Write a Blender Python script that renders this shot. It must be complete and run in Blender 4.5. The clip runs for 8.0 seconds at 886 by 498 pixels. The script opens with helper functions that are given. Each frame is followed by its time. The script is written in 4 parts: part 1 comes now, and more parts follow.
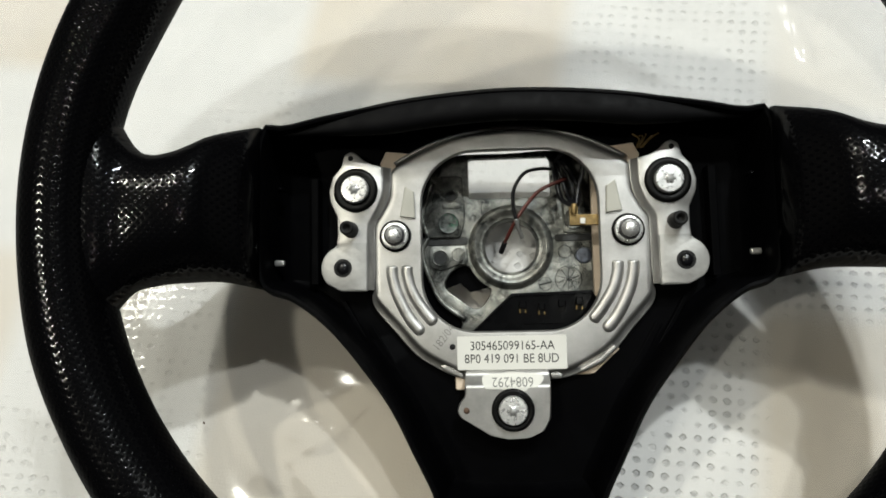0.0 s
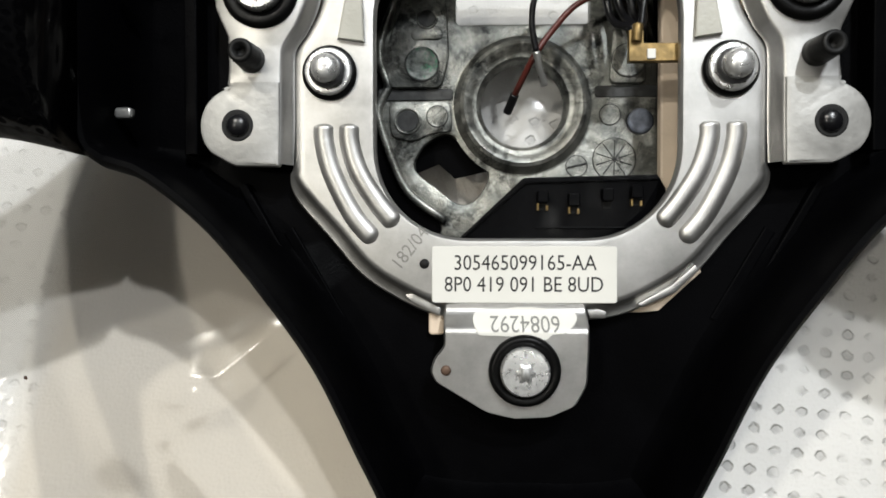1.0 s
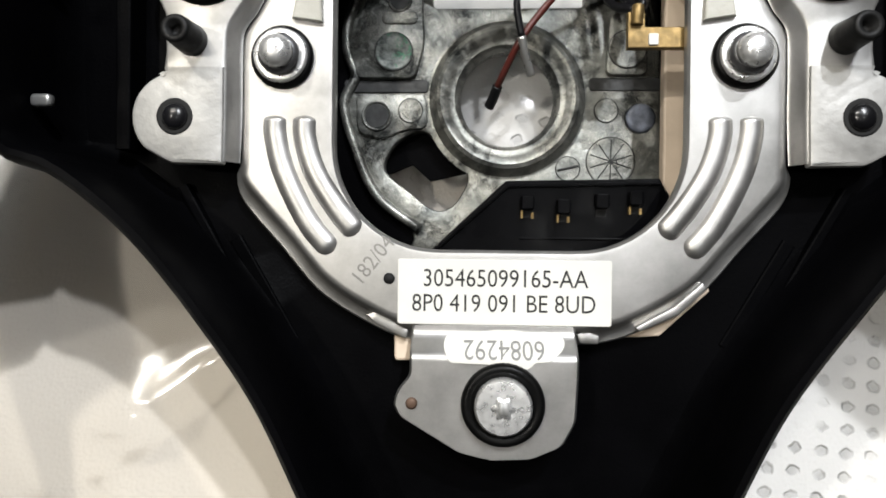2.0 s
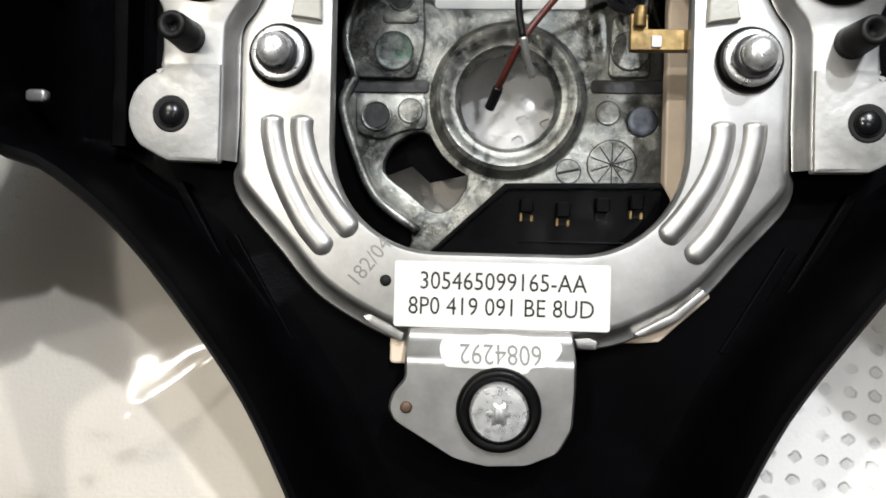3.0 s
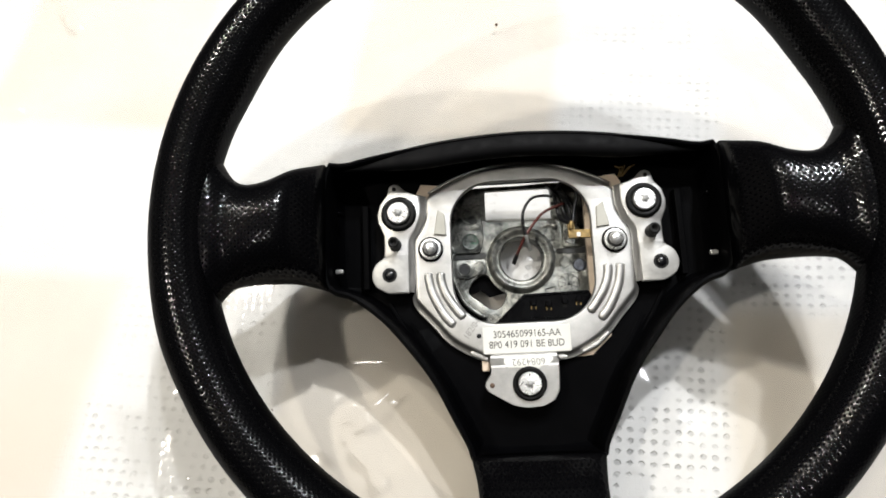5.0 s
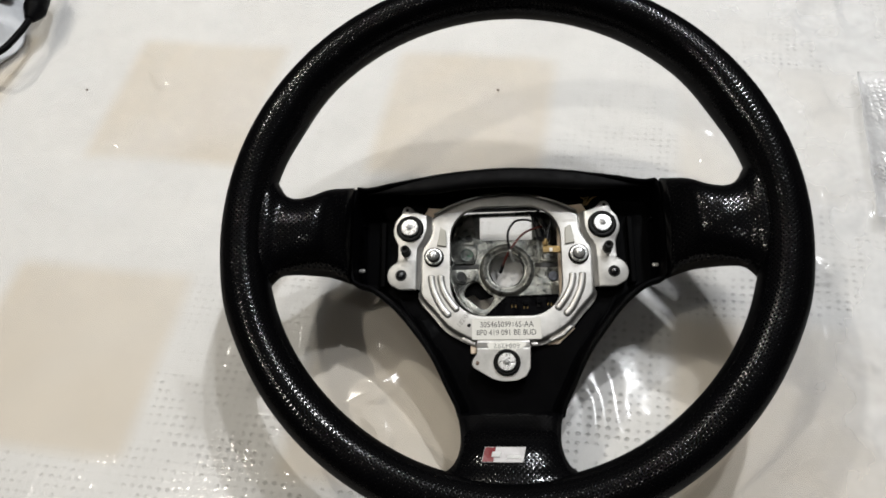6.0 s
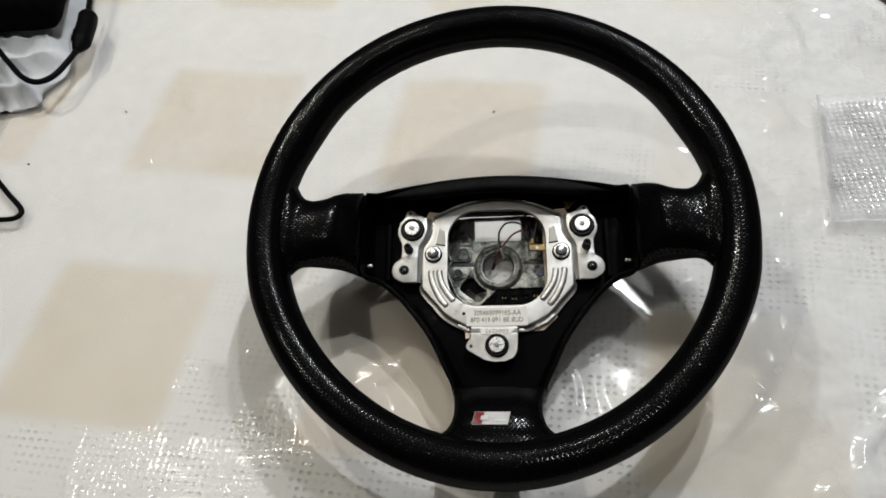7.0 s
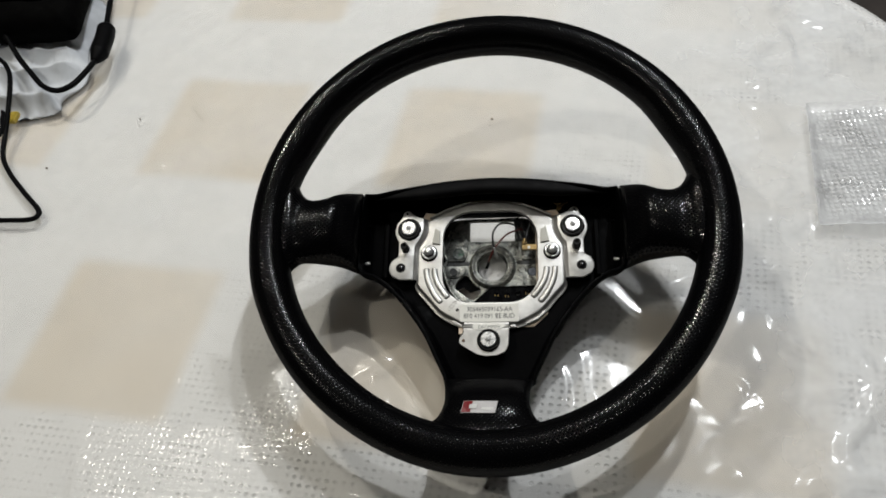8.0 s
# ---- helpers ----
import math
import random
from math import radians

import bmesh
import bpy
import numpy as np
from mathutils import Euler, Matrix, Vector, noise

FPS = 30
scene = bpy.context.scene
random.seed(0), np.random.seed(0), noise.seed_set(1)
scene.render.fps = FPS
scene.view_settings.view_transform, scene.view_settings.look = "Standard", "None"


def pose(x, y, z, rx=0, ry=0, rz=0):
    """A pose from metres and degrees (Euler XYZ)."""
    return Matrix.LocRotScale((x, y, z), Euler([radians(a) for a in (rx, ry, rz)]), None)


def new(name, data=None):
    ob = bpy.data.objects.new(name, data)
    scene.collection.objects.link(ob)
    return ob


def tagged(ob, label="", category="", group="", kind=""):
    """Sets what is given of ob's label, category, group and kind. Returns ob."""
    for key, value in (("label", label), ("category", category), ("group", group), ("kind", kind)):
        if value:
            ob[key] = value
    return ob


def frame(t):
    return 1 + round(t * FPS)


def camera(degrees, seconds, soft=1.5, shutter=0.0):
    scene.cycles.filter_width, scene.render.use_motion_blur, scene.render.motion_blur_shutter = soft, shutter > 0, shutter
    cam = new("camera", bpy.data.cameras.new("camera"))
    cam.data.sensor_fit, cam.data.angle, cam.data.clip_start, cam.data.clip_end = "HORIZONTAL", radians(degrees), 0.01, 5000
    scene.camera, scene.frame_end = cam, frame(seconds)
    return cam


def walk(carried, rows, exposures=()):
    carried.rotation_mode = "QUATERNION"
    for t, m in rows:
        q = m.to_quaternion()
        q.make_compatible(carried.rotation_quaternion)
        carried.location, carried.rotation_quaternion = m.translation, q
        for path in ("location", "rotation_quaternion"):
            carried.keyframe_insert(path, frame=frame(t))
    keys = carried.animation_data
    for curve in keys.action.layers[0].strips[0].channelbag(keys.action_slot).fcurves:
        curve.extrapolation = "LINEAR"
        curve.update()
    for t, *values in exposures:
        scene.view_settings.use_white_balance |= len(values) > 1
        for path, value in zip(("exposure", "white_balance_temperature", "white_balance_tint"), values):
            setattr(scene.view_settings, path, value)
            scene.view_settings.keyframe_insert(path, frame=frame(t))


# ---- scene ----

# ================= camera =================
cam = camera(66.28, 8.0, soft=1.75)
PATH = [
    (0, -0.01500, -0.11200, 0.33120, 18.120, 3.370, -0.400),
    (0.5, -0.02395, -0.09707, 0.25146, 14.484, 0.977, 0.238),
    (1, -0.01965, -0.09253, 0.20853, 11.820, 1.080, 0.205),
    (1.5, -0.01469, -0.08725, 0.18931, 12.448, 1.017, 0.375),
    (3, -0.01142, -0.08563, 0.18363, 12.534, 1.121, 1.668),
    (3.5, -0.01036, -0.08291, 0.19541, 14.075, 0.197, 1.352),
    (4, -0.01802, -0.09031, 0.24877, 16.074, 0.739, 0.813),
    (4.5, -0.03128, -0.12221, 0.32672, 20.161, 0.807, -1.554),
    (4.7, -0.03795, -0.14127, 0.35885, 21.878, 1.739, -2.708),
    (5.8, -0.01629, -0.23175, 0.45179, 28.769, 3.203, 0.994),
    (6, -0.01557, -0.24919, 0.46913, 29.984, 3.584, 0.950),
    (6.5, -0.00953, -0.28615, 0.49760, 31.459, 4.327, 0.934),
    (7, -0.00272, -0.30559, 0.50888, 32.877, 4.203, 1.555),
    (7.5, 0.00741, -0.31692, 0.52044, 34.638, 5.013, 1.502),
    (8, 0.01466, -0.32917, 0.51668, 34.418, 5.012, 2.544),
]
EXPOSURES = [(0.0, 0.04, 6500, 4), (0.5, 0.14, 6450, 5), (1.0, 0.25, 6400, 8), (1.5, 0.46, 6400, 10), (3.0, 0.57, 6300, 10), (3.5, 0.66, 6300, 10), (4.0, 0.93, 6300, 9), (4.5, 0.97, 6350, 9), (4.7, 0.82, 6400, 9),
             (5.2, 0.30, 6500, 10), (5.8, -0.10, 6500, 10), (6.5, -0.26, 6500, 9), (8.0, -0.41, 6450, 8)]
walk(cam, [(t, pose(x, y, z, rx, ry, rz)) for t, x, y, z, rx, ry, rz in PATH], EXPOSURES)

# ================= world and lamps =================
world = bpy.data.worlds.new("world")
world.use_nodes = True
world.node_tree.nodes["Background"].inputs[0].default_value = (0.004, 0.004, 0.004, 1)
world.node_tree.nodes["Background"].inputs[1].default_value = 1.0
scene.world = world

LAMP_Z = 1.9
LAMPS = [(0.48, 1.01), (-0.88, 0.80), (-0.98, -0.31), (0.42, 0.54), (0.24, -0.47), (-0.40, 0.61)]
LAMP_WATTS = [100.0, 58.0, 32.0, 41.0, 6.0, 16.0]
LAMP_COLORS = [(0.965, 0.98, 1.0), (1.0, 0.945, 0.84), (1.0, 0.94, 0.83), (0.965, 0.98, 1.0), (1.0, 0.975, 0.93), (1.0, 0.95, 0.86)]
for (lx, ly), watts, tint in zip(LAMPS, LAMP_WATTS, LAMP_COLORS):
    data = bpy.data.lights.new("ceiling_lamp", "SPOT")
    data.spot_size, data.spot_blend = radians(150), 0.25
    data.energy, data.shadow_soft_size, data.color = watts, 0.032, tint
    new("ceiling_lamp", data).location = (lx, ly, LAMP_Z)


# ================= materials =================
def material(name, color=(0.5, 0.5, 0.5), rough=0.5, metal=0.0, coat=0.0, spec=0.5):
    m = bpy.data.materials.new(name)
    m.use_nodes = True
    b = m.node_tree.nodes["Principled BSDF"]
    b.inputs["Base Color"].default_value = (*color, 1)
    b.inputs["Roughness"].default_value = rough
    b.inputs["Metallic"].default_value = metal
    b.inputs["Coat Weight"].default_value = coat
    b.inputs["Specular IOR Level"].default_value = spec
    return m


def node(m, kind, **inputs):
    n = m.node_tree.nodes.new(kind)
    for key, value in inputs.items():
        n.inputs[key.replace("_", " ")].default_value = value
    return n


def link(m, a, out, b, into):
    m.node_tree.links.new(a.outputs[out], b.inputs[into])


def math_node(m, op, a, b=None, c=None):
    n = m.node_tree.nodes.new("ShaderNodeMath")
    n.operation = op
    for i, v in enumerate((a, b, c)):
        if v is None:
            continue
        if isinstance(v, (int, float)):
            n.inputs[i].default_value = v
        else:
            m.node_tree.links.new(v, n.inputs[i])
    return n.outputs[0]


def mix_color(m, fac, a, b):
    n = m.node_tree.nodes.new("ShaderNodeMix")
    n.data_type = "RGBA"
    for sock, v in ((n.inputs[0], fac), (n.inputs[6], a), (n.inputs[7], b)):
        if isinstance(v, (int, float)):
            sock.default_value = v
        elif isinstance(v, tuple):
            sock.default_value = (*v, 1)
        else:
            m.node_tree.links.new(v, sock)
    return n.outputs[2]


def coords(m, kind="Object"):
    return m.node_tree.nodes.new("ShaderNodeTexCoord").outputs[kind]


def noise_out(m, where, scale, detail=3.0, rough=0.55):
    n = node(m, "ShaderNodeTexNoise", Scale=scale, Detail=detail, Roughness=rough)
    m.node_tree.links.new(where, n.inputs["Vector"])
    return n.outputs[0]


def ramp(m, value, lo, hi, to_lo=0.0, to_hi=1.0):
    n = m.node_tree.nodes.new("ShaderNodeMapRange")
    m.node_tree.links.new(value, n.inputs[0])
    for i, v in enumerate((lo, hi, to_lo, to_hi)):
        n.inputs[i + 1].default_value = v
    return n.outputs[0]


def bump(m, height, strength, distance, target="Normal", after=None):
    n = node(m, "ShaderNodeBump", Strength=strength, Distance=distance)
    m.node_tree.links.new(height, n.inputs["Height"])
    if after:
        m.node_tree.links.new(after, n.inputs["Normal"])
    if target:
        m.node_tree.links.new(n.outputs[0], m.node_tree.nodes["Principled BSDF"].inputs[target])
    return n.outputs[0]


def bsdf(m):
    return m.node_tree.nodes["Principled BSDF"]


def setin(m, socket, name):
    m.node_tree.links.new(socket, bsdf(m).inputs[name])


def worn(name, color, rough, metal=0.0, grain=900.0, depth=0.00012, vary=0.25, blotch=60.0, spec=0.5):
    """A plain surface with fine grain, blotches in tone and uneven gloss."""
    m = material(name, color, rough, metal, spec=spec)
    c = coords(m)
    big = noise_out(m, c, blotch, 4)
    dark = tuple(v * (1 - vary) for v in color)
    light = tuple(min(1, v * (1 + vary * 0.6)) for v in color)
    setin(m, mix_color(m, ramp(m, big, 0.35, 0.65), dark, light), "Base Color")
    setin(m, ramp(m, noise_out(m, c, blotch * 2.3, 3), 0.3, 0.7, max(0.02, rough - 0.1), rough + 0.12), "Roughness")
    bump(m, noise_out(m, c, grain, 2), 0.6, depth)
    return m


def leather_material(name):
    """Black coated leather pricked in a diamond grid."""
    m = material(name, (0.0011, 0.0011, 0.0014), 0.5, spec=0.014)
    uv = coords(m, "UV")
    gloss = m.node_tree.nodes.new("ShaderNodeBsdfGlossy")
    m.node_tree.links.new(ramp(m, noise_out(m, uv, 45, 3), 0.3, 0.7, 0.09, 0.14), gloss.inputs["Roughness"])
    blend = m.node_tree.nodes.new("ShaderNodeMixShader")
    blend.inputs[0].default_value = 0.013
    link(m, bsdf(m), 0, blend, 1)
    link(m, gloss, 0, blend, 2)
    link(m, blend, 0, m.node_tree.nodes["Material Output"], "Surface")
    grain = node(m, "ShaderNodeTexVoronoi", Scale=1500.0)
    m.node_tree.links.new(uv, grain.inputs["Vector"])
    relief = bump(m, grain.outputs["Distance"], 0.03, 0.0002)
    axes = m.node_tree.nodes.new("ShaderNodeSeparateXYZ")
    m.node_tree.links.new(uv, axes.inputs[0])
    k = 2 * math.pi / PITCH / math.sqrt(2)
    a = math_node(m, "ADD", axes.outputs[0], axes.outputs[1])
    b = math_node(m, "SUBTRACT", axes.outputs[0], axes.outputs[1])
    wave = math_node(m, "MULTIPLY", math_node(m, "SINE", math_node(m, "MULTIPLY", a, k)), math_node(m, "SINE", math_node(m, "MULTIPLY", b, k)))
    hole = ramp(m, math_node(m, "ABSOLUTE", wave), 0.62, 0.82)
    relief = bump(m, math_node(m, "SUBTRACT", math_node(m, "MULTIPLY", math_node(m, "ABSOLUTE", wave), -1.0), math_node(m, "MULTIPLY", hole, 0.5)), 1.0, 0.00005, after=relief)
    shut = math_node(m, "MULTIPLY", math_node(m, "SUBTRACT", 1.0, math_node(m, "MULTIPLY", hole, 0.9)), 0.0180)
    m.node_tree.links.new(shut, blend.inputs[0])
    m.node_tree.links.new(relief, gloss.inputs["Normal"])
    return m


PITCH = 0.0045
LEATHER = leather_material("perforated_black_leather")
PLASTIC = worn("black_moulded_plastic", (0.0012, 0.0012, 0.0015), 0.45, grain=1400, spec=0.02)
TRIM = worn("soft_black_trim", (0.0032, 0.0032, 0.0036), 0.55, grain=1600, depth=0.0001, spec=0.06)
GLOSSY_PLASTIC = worn("black_connector_plastic", (0.0018, 0.0018, 0.0022), 0.26, grain=700, depth=0.00003, spec=0.05)
RUBBER = worn("black_rubber", (0.0025, 0.0025, 0.0025), 0.40, grain=500, spec=0.14)
PIN_RUBBER = worn("dusty_rubber", (0.007, 0.007, 0.007), 0.5, grain=700, spec=0.2, vary=0.4)
BEIGE = worn("beige_plastic", (0.66, 0.54, 0.42), 0.5, vary=0.12)
MILKY = worn("milky_white_plastic", (0.44, 0.43, 0.38), 0.35, vary=0.08)
SCREW_STEEL = worn("bright_screw_steel", (0.78, 0.78, 0.77), 0.32, 0.75, grain=600, depth=0.0001, vary=0.15, blotch=300)
GOLD = worn("gold_plated_brass", (0.27, 0.185, 0.075), 0.42, 0.75, grain=600, vary=0.4, blotch=300)
COPPER_RED = worn("red_wire_insulation", (0.085, 0.018, 0.013), 0.4, vary=0.2)
WIRE_BLACK = worn("black_wire_insulation", (0.005, 0.005, 0.006), 0.38, spec=0.3)
TINNED = worn("tinned_wire_tip", (0.6, 0.6, 0.58), 0.3, 0.8)
LABEL = worn("white_paper_label", (0.70, 0.69, 0.645), 0.55, grain=500, depth=0.00004, vary=0.04)
INK = material("black_label_print", (0.012, 0.012, 0.012), 0.6)
GREY_INK = material("grey_pencil_print", (0.22, 0.22, 0.21), 0.7)
BADGE_RED = worn("badge_red_enamel", (0.17, 0.010, 0.014), 0.25, vary=0.1)
BADGE_SILVER = worn("badge_brushed_silver", (0.27, 0.262, 0.26), 0.42, 0.6, vary=0.15)
RUST = worn("rusty_rivet", (0.12, 0.075, 0.052), 0.5, 0.5, vary=0.3)
DARK_STEEL = worn("dark_oiled_steel", (0.16, 0.16, 0.165), 0.38, 0.8, vary=0.2, blotch=300)
SOCKET = worn("dull_socket_steel", (0.40, 0.40, 0.39), 0.5, 0.4, vary=0.2)
STUD_BLACK = worn("glossy_black_stud", (0.006, 0.006, 0.007), 0.22, grain=500, spec=0.5)
LUG_STEEL = worn("dull_zinc_steel", (0.40, 0.395, 0.38), 0.5, 0.5, grain=500, depth=0.0002, vary=0.16, blotch=120)
STAMP = worn("stamped_steel", (0.27, 0.265, 0.25), 0.5, 0.6, vary=0.2)
# near-black colour stands for the shade inside holes and slots
DARK_HOLE = material("dark_recess", (0.003, 0.003, 0.003), 0.8)


def steel_material():
    """Pressed, slightly stained sheet steel with a fine rolled grain."""
    m = material("pressed_sheet_steel", (0.60, 0.585, 0.555), 0.40, 0.92)
    c = coords(m)
    stretch = node(m, "ShaderNodeMapping")
    stretch.inputs["Scale"].default_value = (1, 14, 1)
    m.node_tree.links.new(c, stretch.inputs["Vector"])
    rolled = noise_out(m, stretch.outputs[0], 260, 4)
    stain = noise_out(m, c, 75, 6, 0.7)
    setin(m, mix_color(m, ramp(m, stain, 0.32, 0.68), (0.39, 0.384, 0.37), (0.54, 0.533, 0.518)), "Base Color")
    setin(m, ramp(m, stain, 0.3, 0.7, 0.36, 0.47), "Roughness")
    bump(m, rolled, 0.2, 0.00008)
    return m


def cast_material():
    """Die-cast alloy: grey, mottled with dark oxide and pale rubbed patches."""
    m = material("die_cast_alloy", (0.17, 0.17, 0.165), 0.5, 0.72)
    c = coords(m)
    cloud = node(m, "ShaderNodeTexNoise", Scale=58.0, Detail=6.0, Roughness=0.68, Distortion=1.6)
    m.node_tree.links.new(c, cloud.inputs["Vector"])
    warp = cloud.outputs[0]
    fine = noise_out(m, c, 420, 4, 0.7)
    tone = mix_color(m, ramp(m, warp, 0.40, 0.60), (0.016, 0.018, 0.0175), (0.198, 0.206, 0.193))
    tone = mix_color(m, ramp(m, fine, 0.52, 0.66, 0.0, 0.7), tone, (0.34, 0.35, 0.33))
    place = node(m, "ShaderNodeMapping")
    place.inputs["Location"].default_value = (-0.0012, 0.0036, 0)
    m.node_tree.links.new(c, place.inputs["Vector"])
    swirl = node(m, "ShaderNodeTexWave", Scale=70.0, Distortion=16.0, Detail=5.0)
    swirl.wave_type, swirl.rings_direction = "RINGS", "Z"
    swirl.inputs["Detail Scale"].default_value = 60.0
    m.node_tree.links.new(place.outputs[0], swirl.inputs["Vector"])
    streak = math_node(m, "MULTIPLY", ramp(m, swirl.outputs[1], 0.60, 0.95), ramp(m, noise_out(m, c, 110, 3), 0.38, 0.60))
    tone = mix_color(m, math_node(m, "MULTIPLY", streak, 0.92), tone, (0.58, 0.565, 0.50))
    setin(m, tone, "Base Color")
    setin(m, ramp(m, fine, 0.3, 0.7, 0.30, 0.56), "Roughness")
    bump(m, fine, 0.55, 0.0004)
    return m


def oxide_material():
    """Grey casting speckled with green corrosion."""
    m = material("greenish_oxide", (0.12, 0.13, 0.12), 0.6, 0.2)
    c = coords(m)
    grey = mix_color(m, ramp(m, noise_out(m, c, 260, 4), 0.35, 0.65), (0.035, 0.045, 0.042), (0.24, 0.26, 0.245))
    green = math_node(m, "MULTIPLY", ramp(m, noise_out(m, c, 420, 4, 0.7), 0.50, 0.62), ramp(m, noise_out(m, c, 150, 2), 0.40, 0.60))
    setin(m, mix_color(m, green, grey, (0.03, 0.16, 0.085)), "Base Color")
    bump(m, noise_out(m, c, 700, 3), 0.7, 0.0004)
    return m


# recess shade put into the colour of pits, grooves and channels
DARK_CAST = worn("dark_cast_recess", (0.026, 0.027, 0.027), 0.6, 0.2, vary=0.5, blotch=300)
BLUE_PLUG = worn("blue_grey_plug", (0.16, 0.18, 0.23), 0.45, 0.2, vary=0.4, blotch=400)
OXIDE = oxide_material()
STEEL = steel_material()
CAST = cast_material()


def checks(m, where):
    """The cloth's lattice: the two running counts, and 1 inside its squares."""
    r, u, origin = Vector((0.262, -0.028)), Vector((0.044, 0.255)), Vector((-0.338, -0.062))
    inverse = Matrix(((r.x, u.x), (r.y, u.y))).inverted()
    half, found = 0.283, []
    for row in inverse:
        d = m.node_tree.nodes.new("ShaderNodeVectorMath")
        d.operation = "DOT_PRODUCT"
        m.node_tree.links.new(where, d.inputs[0])
        d.inputs[1].default_value = (row[0], row[1], 0)
        count = math_node(m, "ADD", d.outputs["Value"], 0.5 - (row[0] * origin.x + row[1] * origin.y) + 20)
        off = math_node(m, "ABSOLUTE", math_node(m, "SUBTRACT", math_node(m, "FRACT", count), 0.5))
        found.append((count, ramp(m, off, half - 0.025, half + 0.025, 1, 0)))
    return found[0][0], found[1][0], math_node(m, "MULTIPLY", found[0][1], found[1][1])


def cloth_material():
    """White table linen with beige squares and broken lace rows in the bands between them."""
    m = material("checked_table_linen", (0.7, 0.68, 0.63), 0.75, spec=0.3)
    c = coords(m)
    warp = node(m, "ShaderNodeTexNoise", Scale=9.0, Detail=2.0)
    m.node_tree.links.new(c, warp.inputs["Vector"])
    shift = m.node_tree.nodes.new("ShaderNodeVectorMath")
    shift.operation = "MULTIPLY_ADD"
    m.node_tree.links.new(warp.outputs["Color"], shift.inputs[0])
    shift.inputs[1].default_value = (0.005, 0.005, 0)
    shift.inputs[2].default_value = (-0.0025, -0.0025, 0)
    add = m.node_tree.nodes.new("ShaderNodeVectorMath")
    m.node_tree.links.new(c, add.inputs[0])
    m.node_tree.links.new(shift.outputs[0], add.inputs[1])
    where = add.outputs[0]
    a, b, square = checks(m, where)
    # lace rows: dashes 6 mm apart
    da = math_node(m, "ABSOLUTE", math_node(m, "SUBTRACT", math_node(m, "FRACT", math_node(m, "MULTIPLY", a, 0.262 / 0.0066)), 0.5))
    db = math_node(m, "ABSOLUTE", math_node(m, "SUBTRACT", math_node(m, "FRACT", math_node(m, "MULTIPLY", b, 0.258 / 0.0062)), 0.5))
    ragged = math_node(m, "MULTIPLY_ADD", noise_out(m, c, 260, 3), 0.60, math_node(m, "MULTIPLY_ADD", da, 0.75, db))
    dash = math_node(m, "MULTIPLY", ramp(m, ragged, 0.48, 0.62, 1, 0), ramp(m, math_node(m, "MAXIMUM", da, db), 0.20, 0.30, 1, 0))
    patch = math_node(m, "MULTIPLY", ramp(m, noise_out(m, c, 70, 3), 0.40, 0.58), ramp(m, noise_out(m, c, 4.2, 2), 0.42, 0.60, 0.35, 1.0))
    xy = m.node_tree.nodes.new("ShaderNodeSeparateXYZ")
    m.node_tree.links.new(c, xy.inputs[0])
    corner = math_node(m, "SUBTRACT", math_node(m, "MULTIPLY", xy.outputs[0], 0.6), xy.outputs[1])
    patch = math_node(m, "MULTIPLY", patch, ramp(m, corner, -0.20, -0.06, 0.06, 1.0))
    dash = math_node(m, "MULTIPLY", math_node(m, "MULTIPLY", dash, patch), math_node(m, "SUBTRACT", 1.0, square))
    tone = noise_out(m, c, 14, 4)
    white = mix_color(m, tone, (0.62, 0.612, 0.60), (0.715, 0.706, 0.692))
    beige = mix_color(m, tone, (0.55, 0.475, 0.375), (0.64, 0.57, 0.47))
    # squares paled to the right: the film's haze put into their colour
    haze_fade = ramp(m, math_node(m, "MULTIPLY_ADD", xy.outputs[1], 0.5, xy.outputs[0]), 0.12, 0.26, 1.0, 0.2)
    square = math_node(m, "MULTIPLY", square, haze_fade)
    color = mix_color(m, math_node(m, "MULTIPLY", square, ramp(m, noise_out(m, c, 6.0, 3), 0.35, 0.62, 0.54, 0.70)), white, beige)
    # shade in the lace's holes put into the dashes' dark grey
    color = mix_color(m, math_node(m, "MULTIPLY", dash, 0.48), color, (0.20, 0.20, 0.195))
    setin(m, color, "Base Color")
    weave = node(m, "ShaderNodeTexVoronoi", Scale=900.0)
    m.node_tree.links.new(c, weave.inputs["Vector"])
    first = bump(m, weave.outputs["Distance"], 0.3, 0.0004)
    bump(m, dash, 0.8, -0.0012, after=first)
    return m


